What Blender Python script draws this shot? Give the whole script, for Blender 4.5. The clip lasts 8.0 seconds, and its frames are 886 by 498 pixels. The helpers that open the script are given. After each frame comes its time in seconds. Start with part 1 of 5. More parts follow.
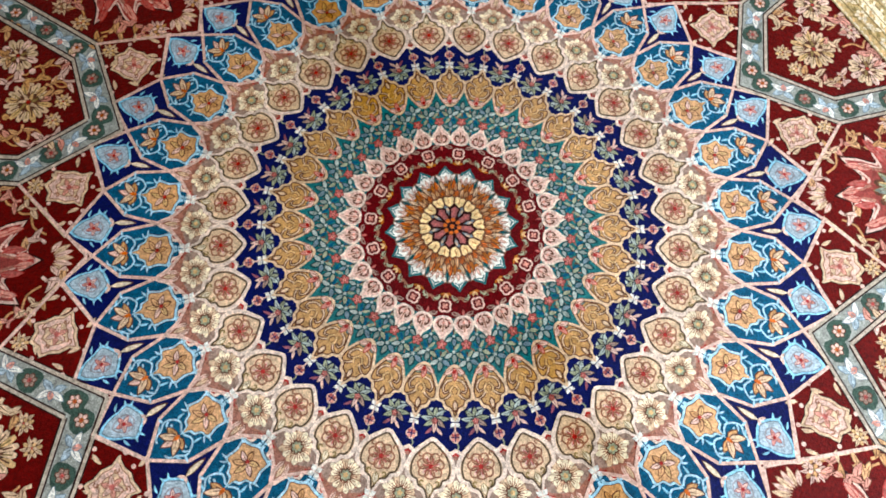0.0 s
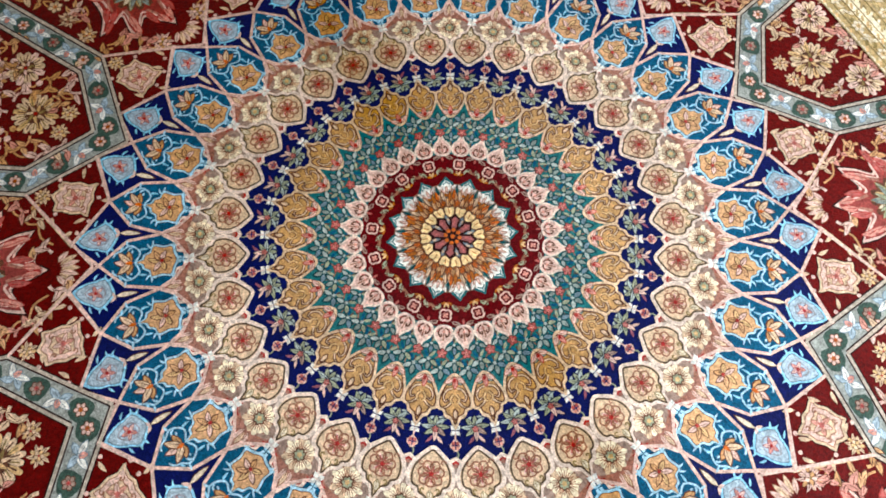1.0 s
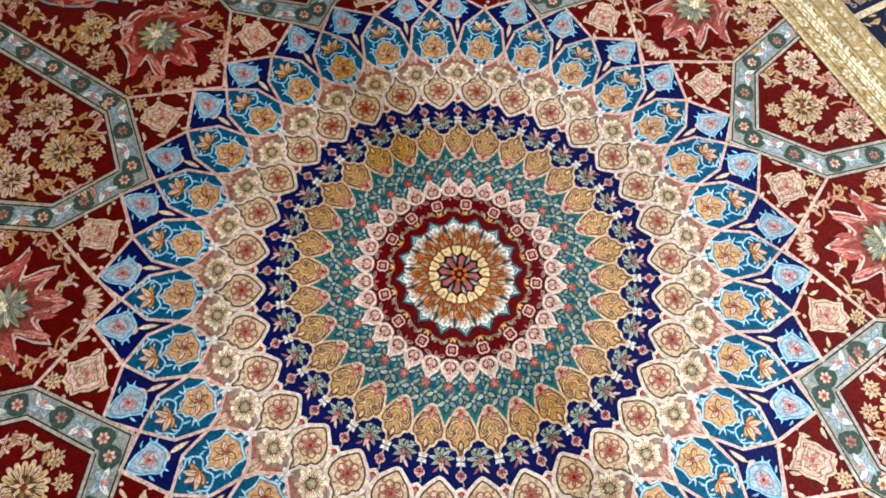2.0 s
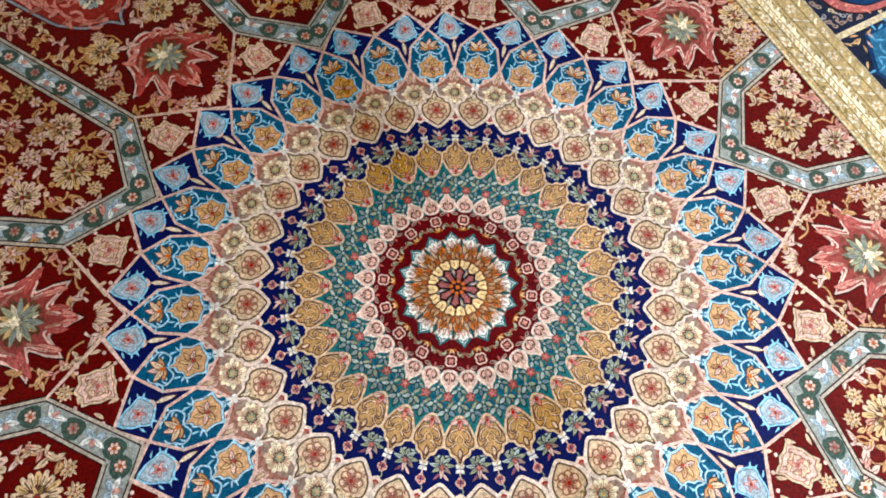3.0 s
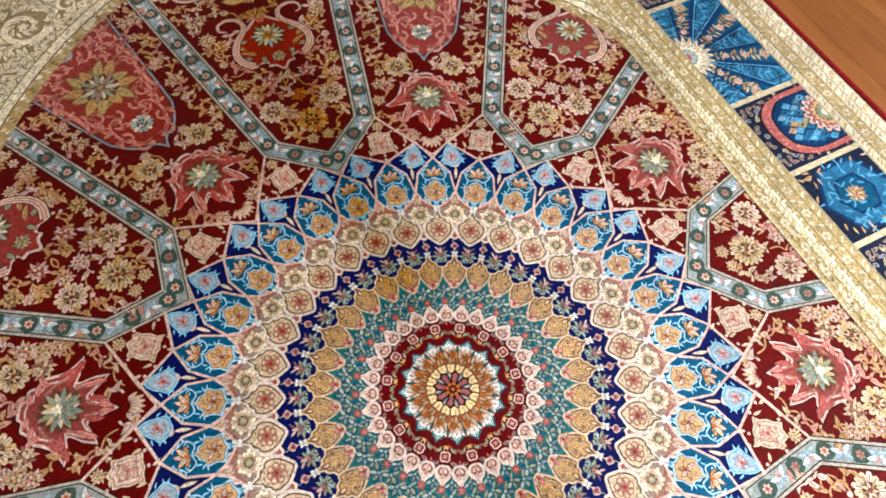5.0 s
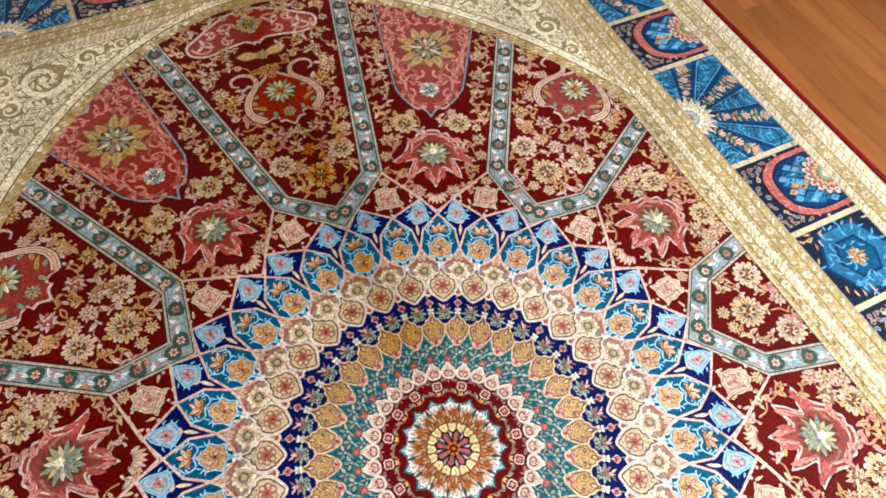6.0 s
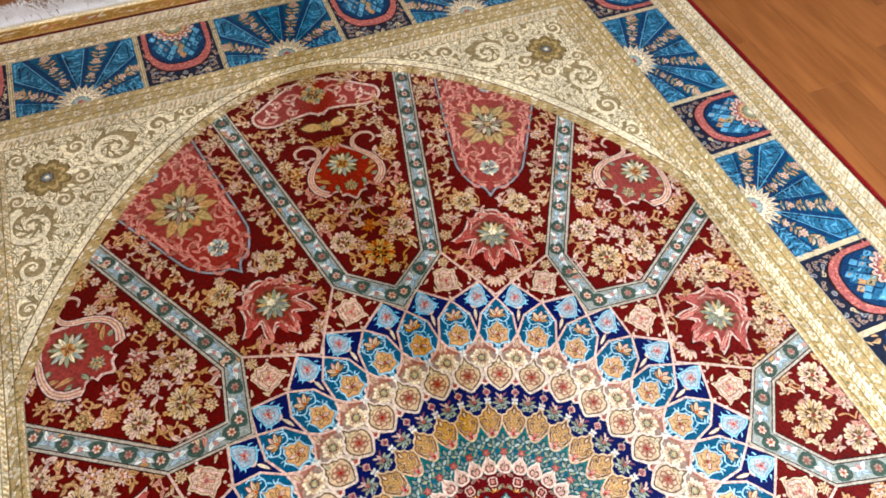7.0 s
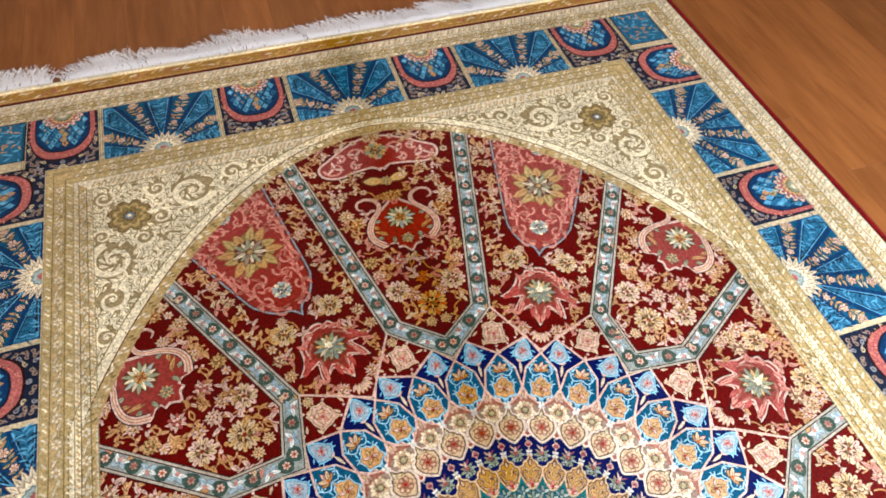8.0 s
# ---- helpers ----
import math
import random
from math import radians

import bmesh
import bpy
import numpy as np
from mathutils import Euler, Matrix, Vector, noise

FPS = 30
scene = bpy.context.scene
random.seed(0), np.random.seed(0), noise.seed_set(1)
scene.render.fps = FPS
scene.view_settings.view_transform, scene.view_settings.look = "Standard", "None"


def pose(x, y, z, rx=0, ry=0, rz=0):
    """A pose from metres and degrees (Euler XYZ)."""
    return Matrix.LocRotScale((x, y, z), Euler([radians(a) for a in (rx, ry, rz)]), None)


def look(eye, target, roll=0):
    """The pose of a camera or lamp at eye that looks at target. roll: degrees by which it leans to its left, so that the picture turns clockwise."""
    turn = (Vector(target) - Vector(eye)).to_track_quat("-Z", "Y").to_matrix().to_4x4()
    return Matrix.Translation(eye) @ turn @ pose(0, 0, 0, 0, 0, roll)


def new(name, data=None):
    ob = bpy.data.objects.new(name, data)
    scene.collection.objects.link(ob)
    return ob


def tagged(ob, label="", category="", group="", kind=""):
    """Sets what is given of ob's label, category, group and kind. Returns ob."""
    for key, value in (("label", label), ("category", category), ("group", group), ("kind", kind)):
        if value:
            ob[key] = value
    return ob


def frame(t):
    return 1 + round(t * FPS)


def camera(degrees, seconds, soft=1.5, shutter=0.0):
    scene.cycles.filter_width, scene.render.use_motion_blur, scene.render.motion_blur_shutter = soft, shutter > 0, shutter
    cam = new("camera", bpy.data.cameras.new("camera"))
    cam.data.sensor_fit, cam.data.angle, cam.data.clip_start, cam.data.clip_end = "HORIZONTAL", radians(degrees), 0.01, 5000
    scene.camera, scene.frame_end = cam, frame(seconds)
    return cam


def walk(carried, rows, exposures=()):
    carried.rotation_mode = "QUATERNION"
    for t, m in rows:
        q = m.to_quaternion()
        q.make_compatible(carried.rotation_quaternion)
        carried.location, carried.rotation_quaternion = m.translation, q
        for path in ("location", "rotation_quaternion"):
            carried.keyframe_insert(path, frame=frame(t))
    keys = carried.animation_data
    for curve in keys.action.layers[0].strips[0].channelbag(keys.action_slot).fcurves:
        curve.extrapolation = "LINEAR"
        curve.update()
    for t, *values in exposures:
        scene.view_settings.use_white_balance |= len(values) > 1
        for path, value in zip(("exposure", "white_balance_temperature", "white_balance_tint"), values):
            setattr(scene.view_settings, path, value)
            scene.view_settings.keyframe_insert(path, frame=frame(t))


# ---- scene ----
U = 0.4                      # metres to one radius of the medallion's star
STRETCH = 1.015              # the weave is this much longer than it is wide
cam = camera(64.6, 8.0, soft=1.75)
ROWS = [
    (0.0, -0.4163, -0.6177, 1.8267, 20.283, -1.487, -28.361),
    (0.5, -0.4011, -0.6185, 1.8341, 20.312, -1.177, -28.609),
    (1.0, -0.4040, -0.6121, 1.8576, 20.478, -1.194, -28.271),
    (1.5, -0.4044, -0.5877, 1.9195, 21.506, -1.213, -27.607),
    (3.0, -0.4292, -0.5862, 2.0443, 22.541, -1.606, -28.125),
    (3.5, -0.4330, -0.5981, 2.1152, 24.125, -1.843, -27.904),
    (4.0, -0.4578, -0.6120, 2.1976, 25.455, -1.856, -27.313),
    (4.5, -0.4605, -0.6163, 2.2778, 27.345, -2.125, -27.088),
    (5.0, -0.4621, -0.6278, 2.3537, 29.410, -2.366, -26.663),
    (6.5, -0.4245, -0.4813, 2.4571, 33.278, -2.505, -24.637),
    (7.0, -0.4696, -0.3637, 2.5426, 34.634, -1.632, -22.253),
    (7.5, -0.5611, -0.3873, 2.6957, 37.843, -1.329, -18.675),
    (8.0, -0.5702, -0.3970, 2.7122, 38.081, -1.262, -18.027),
]
walk(cam, [(t, pose(U * x, U * y, U * z, a, b, c)) for t, x, y, z, a, b, c in ROWS], [(0.0, 0.02), (3.0, 0.07), (4.5, 0.22), (6.5, 0.47), (8.0, 0.68)])

# ---- light: daylight from an unseen east window, two added fills, and the room's bounce ----
world = bpy.data.worlds.new("sky")
world.use_nodes = True
scene.world = world
sky = world.node_tree.nodes.new("ShaderNodeTexSky")
sky.sky_type, sky.sun_disc = "NISHITA", False
sky.sun_elevation, sky.sun_rotation = radians(35), radians(100)
back = world.node_tree.nodes["Background"]
back.inputs["Strength"].default_value = 0.12
world.node_tree.links.new(sky.outputs[0], back.inputs[0])

ROOM_X0, ROOM_X1, ROOM_Y0, ROOM_Y1, ROOM_Z = -2.5, 1.95, -1.9, 3.2, 2.7
FLOOR_Z = -0.007


def area(name, eye, target, wide, high, watts, colour):
    lamp = bpy.data.lights.new(name, "AREA")
    lamp.shape, lamp.size, lamp.size_y, lamp.energy, lamp.color = "RECTANGLE", wide, high, watts, colour
    ob = new(name, lamp)
    ob.matrix_world = look(eye, target)
    return tagged(ob, kind="structure")


area("east_window_light", (ROOM_X1 - 0.02, -0.85, 1.25), (0.4, -0.7, 0.2), 1.6, 1.4, 38, (0.84, 0.94, 1.0))
# unseen fill, added so the carpet brightens towards its south end
area("south_fill_light", (0.75, ROOM_Y0 + 0.02, 1.1), (0.45, -0.6, 0.0), 1.7, 1.1, 102, (0.86, 0.92, 1.0))
# unseen warm fill, added to lift the carpet's far north end
area("north_fill_light", (-0.4, 2.7, ROOM_Z - 0.06), (-0.4, 2.6, 0), 0.7, 0.7, 15, (1.0, 0.78, 0.55))


# ---- materials ----
def srgb(r, g, b):
    return [((v / 255 + 0.055) / 1.055) ** 2.4 if v > 10 else v / 255 / 12.92 for v in (r, g, b)] + [1.0]


def node(tree, kind, **sockets):
    n = tree.nodes.new(kind)
    for key, value in sockets.items():
        n.inputs[key.replace("_", " ")].default_value = value
    return n


def math_node(tree, operation, a, b=None):
    n = tree.nodes.new("ShaderNodeMath")
    n.operation = operation
    for socket, value in zip(n.inputs, (a, b)):
        if value is None:
            continue
        if isinstance(value, (int, float)):
            socket.default_value = value
        else:
            tree.links.new(value, socket)
    return n.outputs[0]


def ramp(tree, value, lo, hi, out_lo, out_hi):
    n = tree.nodes.new("ShaderNodeMapRange")
    n.inputs[1].default_value, n.inputs[2].default_value = lo, hi
    n.inputs[3].default_value, n.inputs[4].default_value = out_lo, out_hi
    tree.links.new(value, n.inputs[0])
    return n.outputs[0]


def silk(name, rgb, shine=0.015):
    """Cut silk pile: knots of uneven tone, slow dye drift, a pressed fold line along the carpet's middle, a painted
    shade patch.
    """
    m = bpy.data.materials.new(name)
    m.use_nodes = True
    t = m.node_tree
    bsdf = t.nodes["Principled BSDF"]
    geo = t.nodes.new("ShaderNodeNewGeometry")
    pos = geo.outputs["Position"]
    knots = node(t, "ShaderNodeTexVoronoi", Scale=620.0)
    t.links.new(pos, knots.inputs["Vector"])
    grey = t.nodes.new("ShaderNodeSeparateColor")
    t.links.new(knots.outputs["Color"], grey.inputs[0])
    drift = node(t, "ShaderNodeTexNoise", Scale=9.0, Detail=3.0)
    tuft = node(t, "ShaderNodeTexNoise", Scale=170.0, Detail=2.0)
    for n in (drift, tuft):
        t.links.new(pos, n.inputs["Vector"])
    a = ramp(t, grey.outputs[0], 0, 1, 0.70, 1.26)
    b = ramp(t, drift.outputs["Fac"], 0.3, 0.7, 0.82, 1.14)
    c = ramp(t, tuft.outputs["Fac"], 0.3, 0.7, 0.74, 1.22)
    tone = math_node(t, "MULTIPLY", math_node(t, "MULTIPLY", a, b), c)
    # the fold: a strip along y whose pile was pressed flat; its lost shine is also painted as darker, richer colour
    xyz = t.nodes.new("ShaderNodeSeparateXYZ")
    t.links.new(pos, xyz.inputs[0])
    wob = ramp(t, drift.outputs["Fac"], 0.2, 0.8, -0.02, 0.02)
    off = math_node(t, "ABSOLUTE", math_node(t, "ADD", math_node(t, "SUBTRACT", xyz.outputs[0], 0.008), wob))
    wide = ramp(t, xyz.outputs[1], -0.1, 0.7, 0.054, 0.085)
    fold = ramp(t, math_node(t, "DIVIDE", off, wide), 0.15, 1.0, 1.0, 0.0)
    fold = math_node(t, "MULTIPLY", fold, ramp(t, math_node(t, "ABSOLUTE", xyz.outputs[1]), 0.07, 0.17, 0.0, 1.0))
    # soft shade painted into the colour north of the middle: darker and richer
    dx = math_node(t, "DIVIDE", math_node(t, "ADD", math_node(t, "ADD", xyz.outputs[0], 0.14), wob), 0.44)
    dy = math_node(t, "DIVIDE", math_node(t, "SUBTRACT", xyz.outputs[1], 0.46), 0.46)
    shade_patch = ramp(t, math_node(t, "ADD", math_node(t, "MULTIPLY", dx, dx), math_node(t, "MULTIPLY", dy, dy)), 0.15, 1.1, 1.0, 0.0)
    hsv = node(t, "ShaderNodeHueSaturation", Color=srgb(*rgb))
    t.links.new(math_node(t, "MULTIPLY", ramp(t, fold, 0, 1, 1.0, 1.14), ramp(t, shade_patch, 0, 1, 1.0, 1.12)), hsv.inputs["Saturation"])
    t.links.new(math_node(t, "MULTIPLY", math_node(t, "MULTIPLY", tone, ramp(t, shade_patch, 0, 1, 1.0, SHADE_PATCH)), ramp(t, fold, 0, 1, 1.0, FOLD)), hsv.inputs["Value"])
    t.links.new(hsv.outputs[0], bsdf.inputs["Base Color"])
    bsdf.inputs["Roughness"].default_value = 0.45
    bsdf.inputs["Specular IOR Level"].default_value = 0.06
    bsdf.inputs["Sheen Roughness"].default_value = 0.45
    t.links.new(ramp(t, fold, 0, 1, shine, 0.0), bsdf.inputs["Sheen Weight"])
    bump = node(t, "ShaderNodeBump", Strength=0.6, Distance=0.0009)
    t.links.new(math_node(t, "ADD", knots.outputs["Distance"], tuft.outputs["Fac"]), bump.inputs["Height"])
    t.links.new(bump.outputs[0], bsdf.inputs["Normal"])
    return m


# colour value at the fold's middle and in the painted shade patch
FOLD, SHADE_PATCH = 0.72, 0.79
YARN = {}
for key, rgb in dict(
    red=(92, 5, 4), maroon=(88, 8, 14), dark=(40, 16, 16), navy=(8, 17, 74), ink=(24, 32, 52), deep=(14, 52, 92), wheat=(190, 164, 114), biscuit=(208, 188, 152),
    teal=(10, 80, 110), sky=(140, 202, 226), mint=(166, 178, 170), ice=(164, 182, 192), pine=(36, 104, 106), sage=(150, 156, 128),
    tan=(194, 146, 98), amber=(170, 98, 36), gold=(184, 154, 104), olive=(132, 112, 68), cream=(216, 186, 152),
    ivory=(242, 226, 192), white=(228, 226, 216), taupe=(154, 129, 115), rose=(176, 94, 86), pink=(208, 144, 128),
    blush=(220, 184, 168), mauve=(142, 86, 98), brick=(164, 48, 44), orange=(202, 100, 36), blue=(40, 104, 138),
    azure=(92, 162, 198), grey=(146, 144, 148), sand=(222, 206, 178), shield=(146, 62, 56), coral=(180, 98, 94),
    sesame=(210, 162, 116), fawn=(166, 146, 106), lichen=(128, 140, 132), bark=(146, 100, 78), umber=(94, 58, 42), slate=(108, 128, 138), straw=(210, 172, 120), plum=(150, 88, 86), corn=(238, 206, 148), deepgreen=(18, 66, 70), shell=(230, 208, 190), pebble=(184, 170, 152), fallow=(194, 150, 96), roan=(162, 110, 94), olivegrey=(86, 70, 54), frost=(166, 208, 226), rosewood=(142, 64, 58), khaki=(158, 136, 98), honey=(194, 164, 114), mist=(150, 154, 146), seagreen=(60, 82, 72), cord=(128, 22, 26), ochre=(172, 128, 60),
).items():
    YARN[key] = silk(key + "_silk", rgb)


def wood_material():
    m = bpy.data.materials.new("laminate_wood")
    m.use_nodes = True
    t = m.node_tree
    bsdf = t.nodes["Principled BSDF"]
    coord = t.nodes.new("ShaderNodeNewGeometry").outputs["Position"]
    info = t.nodes.new("ShaderNodeObjectInfo")
    stretch = t.nodes.new("ShaderNodeMapping")
    stretch.inputs["Scale"].default_value = (14, 1.6, 1)
    t.links.new(coord, stretch.inputs[0])
    shift = t.nodes.new("ShaderNodeVectorMath")
    shift.operation = "ADD"
    t.links.new(stretch.outputs[0], shift.inputs[0])
    spread = math_node(t, "MULTIPLY", info.outputs["Random"], 60.0)
    t.links.new(spread, shift.inputs[1])
    grain = node(t, "ShaderNodeTexNoise", Scale=3.2, Detail=6.0, Distortion=0.7)
    fine = node(t, "ShaderNodeTexNoise", Scale=22.0, Detail=3.0)
    cloud = node(t, "ShaderNodeTexNoise", Scale=0.9, Detail=2.0, Distortion=1.2)
    for n in (grain, fine, cloud):
        t.links.new(shift.outputs[0], n.inputs["Vector"])
    mix = t.nodes.new("ShaderNodeValToRGB")
    mix.color_ramp.elements[0].position, mix.color_ramp.elements[1].position = 0.3, 0.72
    mix.color_ramp.elements[0].color, mix.color_ramp.elements[1].color = srgb(120, 66, 28), srgb(166, 102, 54)
    t.links.new(math_node(t, "ADD", math_node(t, "MULTIPLY", grain.outputs["Fac"], 0.55), math_node(t, "MULTIPLY", cloud.outputs["Fac"], 0.45)), mix.inputs[0])
    hsv = t.nodes.new("ShaderNodeHueSaturation")
    t.links.new(mix.outputs[0], hsv.inputs["Color"])
    tone = math_node(t, "MULTIPLY", ramp(t, info.outputs["Random"], 0, 1, 0.82, 1.14), ramp(t, fine.outputs["Fac"], 0.3, 0.7, 0.92, 1.06))
    t.links.new(tone, hsv.inputs["Value"])
    t.links.new(hsv.outputs[0], bsdf.inputs["Base Color"])
    t.links.new(ramp(t, fine.outputs["Fac"], 0.3, 0.7, 0.3, 0.42), bsdf.inputs["Roughness"])
    bsdf.inputs["Specular IOR Level"].default_value = 0.4
    bump = node(t, "ShaderNodeBump", Strength=0.1, Distance=0.0006)
    t.links.new(fine.outputs["Fac"], bump.inputs["Height"])
    t.links.new(bump.outputs[0], bsdf.inputs["Normal"])
    return m


def plain_material(name, rgb, rough=0.7, scale=30.0, spread=0.06):
    m = bpy.data.materials.new(name)
    m.use_nodes = True
    t = m.node_tree
    bsdf = t.nodes["Principled BSDF"]
    coord = t.nodes.new("ShaderNodeNewGeometry").outputs["Position"]
    n = node(t, "ShaderNodeTexNoise", Scale=scale, Detail=4.0)
    t.links.new(coord, n.inputs["Vector"])
    hsv = node(t, "ShaderNodeHueSaturation", Color=srgb(*rgb))
    t.links.new(ramp(t, n.outputs["Fac"], 0.3, 0.7, 1 - spread, 1 + spread), hsv.inputs["Value"])
    t.links.new(hsv.outputs[0], bsdf.inputs["Base Color"])
    bsdf.inputs["Roughness"].default_value = rough
    bump = node(t, "ShaderNodeBump", Strength=0.15, Distance=0.001)
    t.links.new(n.outputs["Fac"], bump.inputs["Height"])
    t.links.new(bump.outputs[0], bsdf.inputs["Normal"])
    return m


WOOD = wood_material()
PAINT = plain_material("wall_paint", (140, 126, 108))
JOINT = plain_material("joint_dark", (52, 30, 18), 0.9)
THREAD = plain_material("fringe_cotton", (244, 242, 246), 0.85, 300.0, 0.08)


# ---- mesh helpers ----
def box(bm, x0, x1, y0, y1, z0, z1):
    v = [bm.verts.new(p) for p in ((x0, y0, z0), (x1, y0, z0), (x1, y1, z0), (x0, y1, z0), (x0, y0, z1), (x1, y0, z1), (x1, y1, z1), (x0, y1, z1))]
    for f in ((3, 2, 1, 0), (4, 5, 6, 7), (0, 1, 5, 4), (1, 2, 6, 5), (2, 3, 7, 6), (3, 0, 4, 7)):
        bm.faces.new([v[i] for i in f])


def part(name, bm, material, parent=None, label=""):
    me = bpy.data.meshes.new(name)
    bm.to_mesh(me)
    bm.free()
    for mat in material if isinstance(material, list) else [material]:
        me.materials.append(mat)
    ob = new(name, me)
    ob.parent = parent
    return tagged(ob, label)


# ---- the room ----
def room():
    bm = bmesh.new()
    box(bm, ROOM_X0 - 0.1, ROOM_X1 + 0.1, ROOM_Y0 - 0.1, ROOM_Y1 + 0.1, FLOOR_Z - 0.12, FLOOR_Z - 0.004)
    floor = tagged(part("floor", bm, JOINT), "warm brown wood laminate floor with staggered planks", "floor", kind="structure")
    bm = bmesh.new()
    box(bm, ROOM_X0 - 0.1, ROOM_X1 + 0.1, ROOM_Y0 - 0.1, ROOM_Y1 + 0.1, ROOM_Z, ROOM_Z + 0.1)
    tagged(part("ceiling", bm, PAINT), "plain cream painted ceiling", "ceiling", kind="structure")
    for name, walls in (
        ("wall_west", [(ROOM_X0 - 0.1, ROOM_X0, ROOM_Y0, ROOM_Y1, FLOOR_Z, ROOM_Z)]),
        ("wall_north", [(ROOM_X0 - 0.1, ROOM_X1 + 0.1, ROOM_Y1, ROOM_Y1 + 0.1, FLOOR_Z, ROOM_Z)]),
        # the south wall's opening is made for the added fill
        ("wall_south", [(ROOM_X0 - 0.1, -0.15, ROOM_Y0 - 0.1, ROOM_Y0, FLOOR_Z, ROOM_Z), (1.65, ROOM_X1 + 0.1, ROOM_Y0 - 0.1, ROOM_Y0, FLOOR_Z, ROOM_Z),
                        (-0.15, 1.65, ROOM_Y0 - 0.1, ROOM_Y0, FLOOR_Z, 0.5), (-0.15, 1.65, ROOM_Y0 - 0.1, ROOM_Y0, 2.35, ROOM_Z)]),
        ("wall_east", [(ROOM_X1, ROOM_X1 + 0.1, ROOM_Y0, -1.7, FLOOR_Z, ROOM_Z), (ROOM_X1, ROOM_X1 + 0.1, 0.0, ROOM_Y1, FLOOR_Z, ROOM_Z),
                       (ROOM_X1, ROOM_X1 + 0.1, -1.7, 0.0, FLOOR_Z, 0.5), (ROOM_X1, ROOM_X1 + 0.1, -1.7, 0.0, 2.35, ROOM_Z)]),
    ):
        bm = bmesh.new()
        for w in walls:
            box(bm, *w)
        tagged(part(name, bm, PAINT), "plain cream painted wall", "wall", kind="structure")
    return floor


def planks(floor):
    """Boards that run along y, their ends staggered from row to row."""
    rng = random.Random(5)
    wide, long = 0.1235, 1.21
    bm = bmesh.new()
    g, d = 0.00015, 0.0006
    hw, hl = wide / 2 - g, long / 2 - g
    rim = [[bm.verts.new((sx * (hw - i), sy * (hl - i), z)) for sx, sy in ((-1, -1), (1, -1), (1, 1), (-1, 1))] for i, z in ((0, -0.005), (0, -d * 0.4), (d * 0.6, 0))]
    for lo, hi in zip(rim, rim[1:]):
        for i in range(4):
            bm.faces.new((lo[i], lo[(i + 1) % 4], hi[(i + 1) % 4], hi[i]))
    bm.faces.new(rim[2])
    first = part("plank", bm, WOOD, floor)
    me, n = first.data, 0
    x = 0.980 - 28 * wide
    while x < ROOM_X1 - 0.004:
        y = ROOM_Y0 - rng.random() * long * 0.9
        if abs(x - 0.980) < wide * 0.5:
            y = 0.594 - 3 * long
        x0, x1 = max(x, ROOM_X0), min(x + wide, ROOM_X1)
        while y < ROOM_Y1:
            y0, y1 = max(y, ROOM_Y0), min(y + long, ROOM_Y1)
            y += long
            if y1 - y0 < 0.02 or x1 - x0 < 0.004:
                continue
            ob = first if n == 0 else new("plank", me)
            ob.parent = floor
            ob.matrix_basis = Matrix.LocRotScale(((x0 + x1) / 2, (y0 + y1) / 2, FLOOR_Z), None, ((x1 - x0) / wide, (y1 - y0) / long, 1))
            n += 1
        x += wide


# ---- drawing with silk: flat inlaid pieces, each layer a hair above the one below ----
LAYER = 0.00015


class Weave:
    """Collects flat pieces of coloured pile; lengths in medallion radii."""

    def __init__(self):
        self.verts, self.faces, self.mats, self.keys, self.count = [], [], [], [], 0

    def height(self, layer):
        """Each piece lies a trace above the one before it in its layer."""
        self.count += 1
        return layer * LAYER + (self.count % 61) * 2e-7

    def slot(self, key):
        if key not in self.keys:
            self.keys.append(key)
        return self.keys.index(key)

    def poly(self, pts, key, layer):
        if sum(a[0] * b[1] - b[0] * a[1] for a, b in zip(pts, pts[1:] + pts[:1])) < 0:
            pts = pts[::-1]
        base, z = len(self.verts), self.height(layer)
        self.verts += [(U * x, U * y, z) for x, y in pts]
        self.faces.append(list(range(base, base + len(pts))))
        self.mats.append(self.slot(key))

    def stroke(self, pts, width, key, layer, closed=False, taper=False):
        n = len(pts)
        left, right = [], []
        for i, (x, y) in enumerate(pts):
            a = pts[i - 1] if (i or closed) else pts[0]
            b = pts[(i + 1) % n] if (i < n - 1 or closed) else pts[-1]
            dx, dy = b[0] - a[0], b[1] - a[1]
            d = math.hypot(dx, dy) or 1
            w = width / 2 * ((1 - 0.8 * i / (n - 1)) if taper else 1)
            # keep the width at sharp corners
            if 0 < i < n - 1 or closed:
                e = math.hypot(x - a[0], y - a[1]) or 1
                cosine = ((x - a[0]) * dx + (y - a[1]) * dy) / (e * d)
                w = min(w / max(abs(cosine), 0.5), w * 2)
            left.append((x - dy / d * w, y + dx / d * w))
            right.append((x + dy / d * w, y - dx / d * w))
        base, z = len(self.verts), self.height(layer)
        for l, r in zip(left, right):
            self.verts += [(U * l[0], U * l[1], z), (U * r[0], U * r[1], z)]
        m = self.slot(key)
        for i in range(n if closed else n - 1):
            j = (i + 1) % n
            self.faces.append([base + 2 * i + 1, base + 2 * j + 1, base + 2 * j, base + 2 * i])
            self.mats.append(m)

    def rimmed(self, pts, key, rim, width, layer):
        """A filled shape with an outline."""
        self.poly(pts, key, layer)
        self.stroke(pts, width, rim, layer + 1, closed=True)

    def mesh(self, name):
        me = bpy.data.meshes.new(name)
        me.from_pydata(self.verts, [], self.faces)
        for key in self.keys:
            me.materials.append(YARN[key])
        me.polygons.foreach_set("material_index", self.mats)
        me.update()
        return me

    def piece(self, name, parent, label=""):
        ob = new(name, self.mesh(name))
        ob.parent = parent
        return tagged(ob, label)


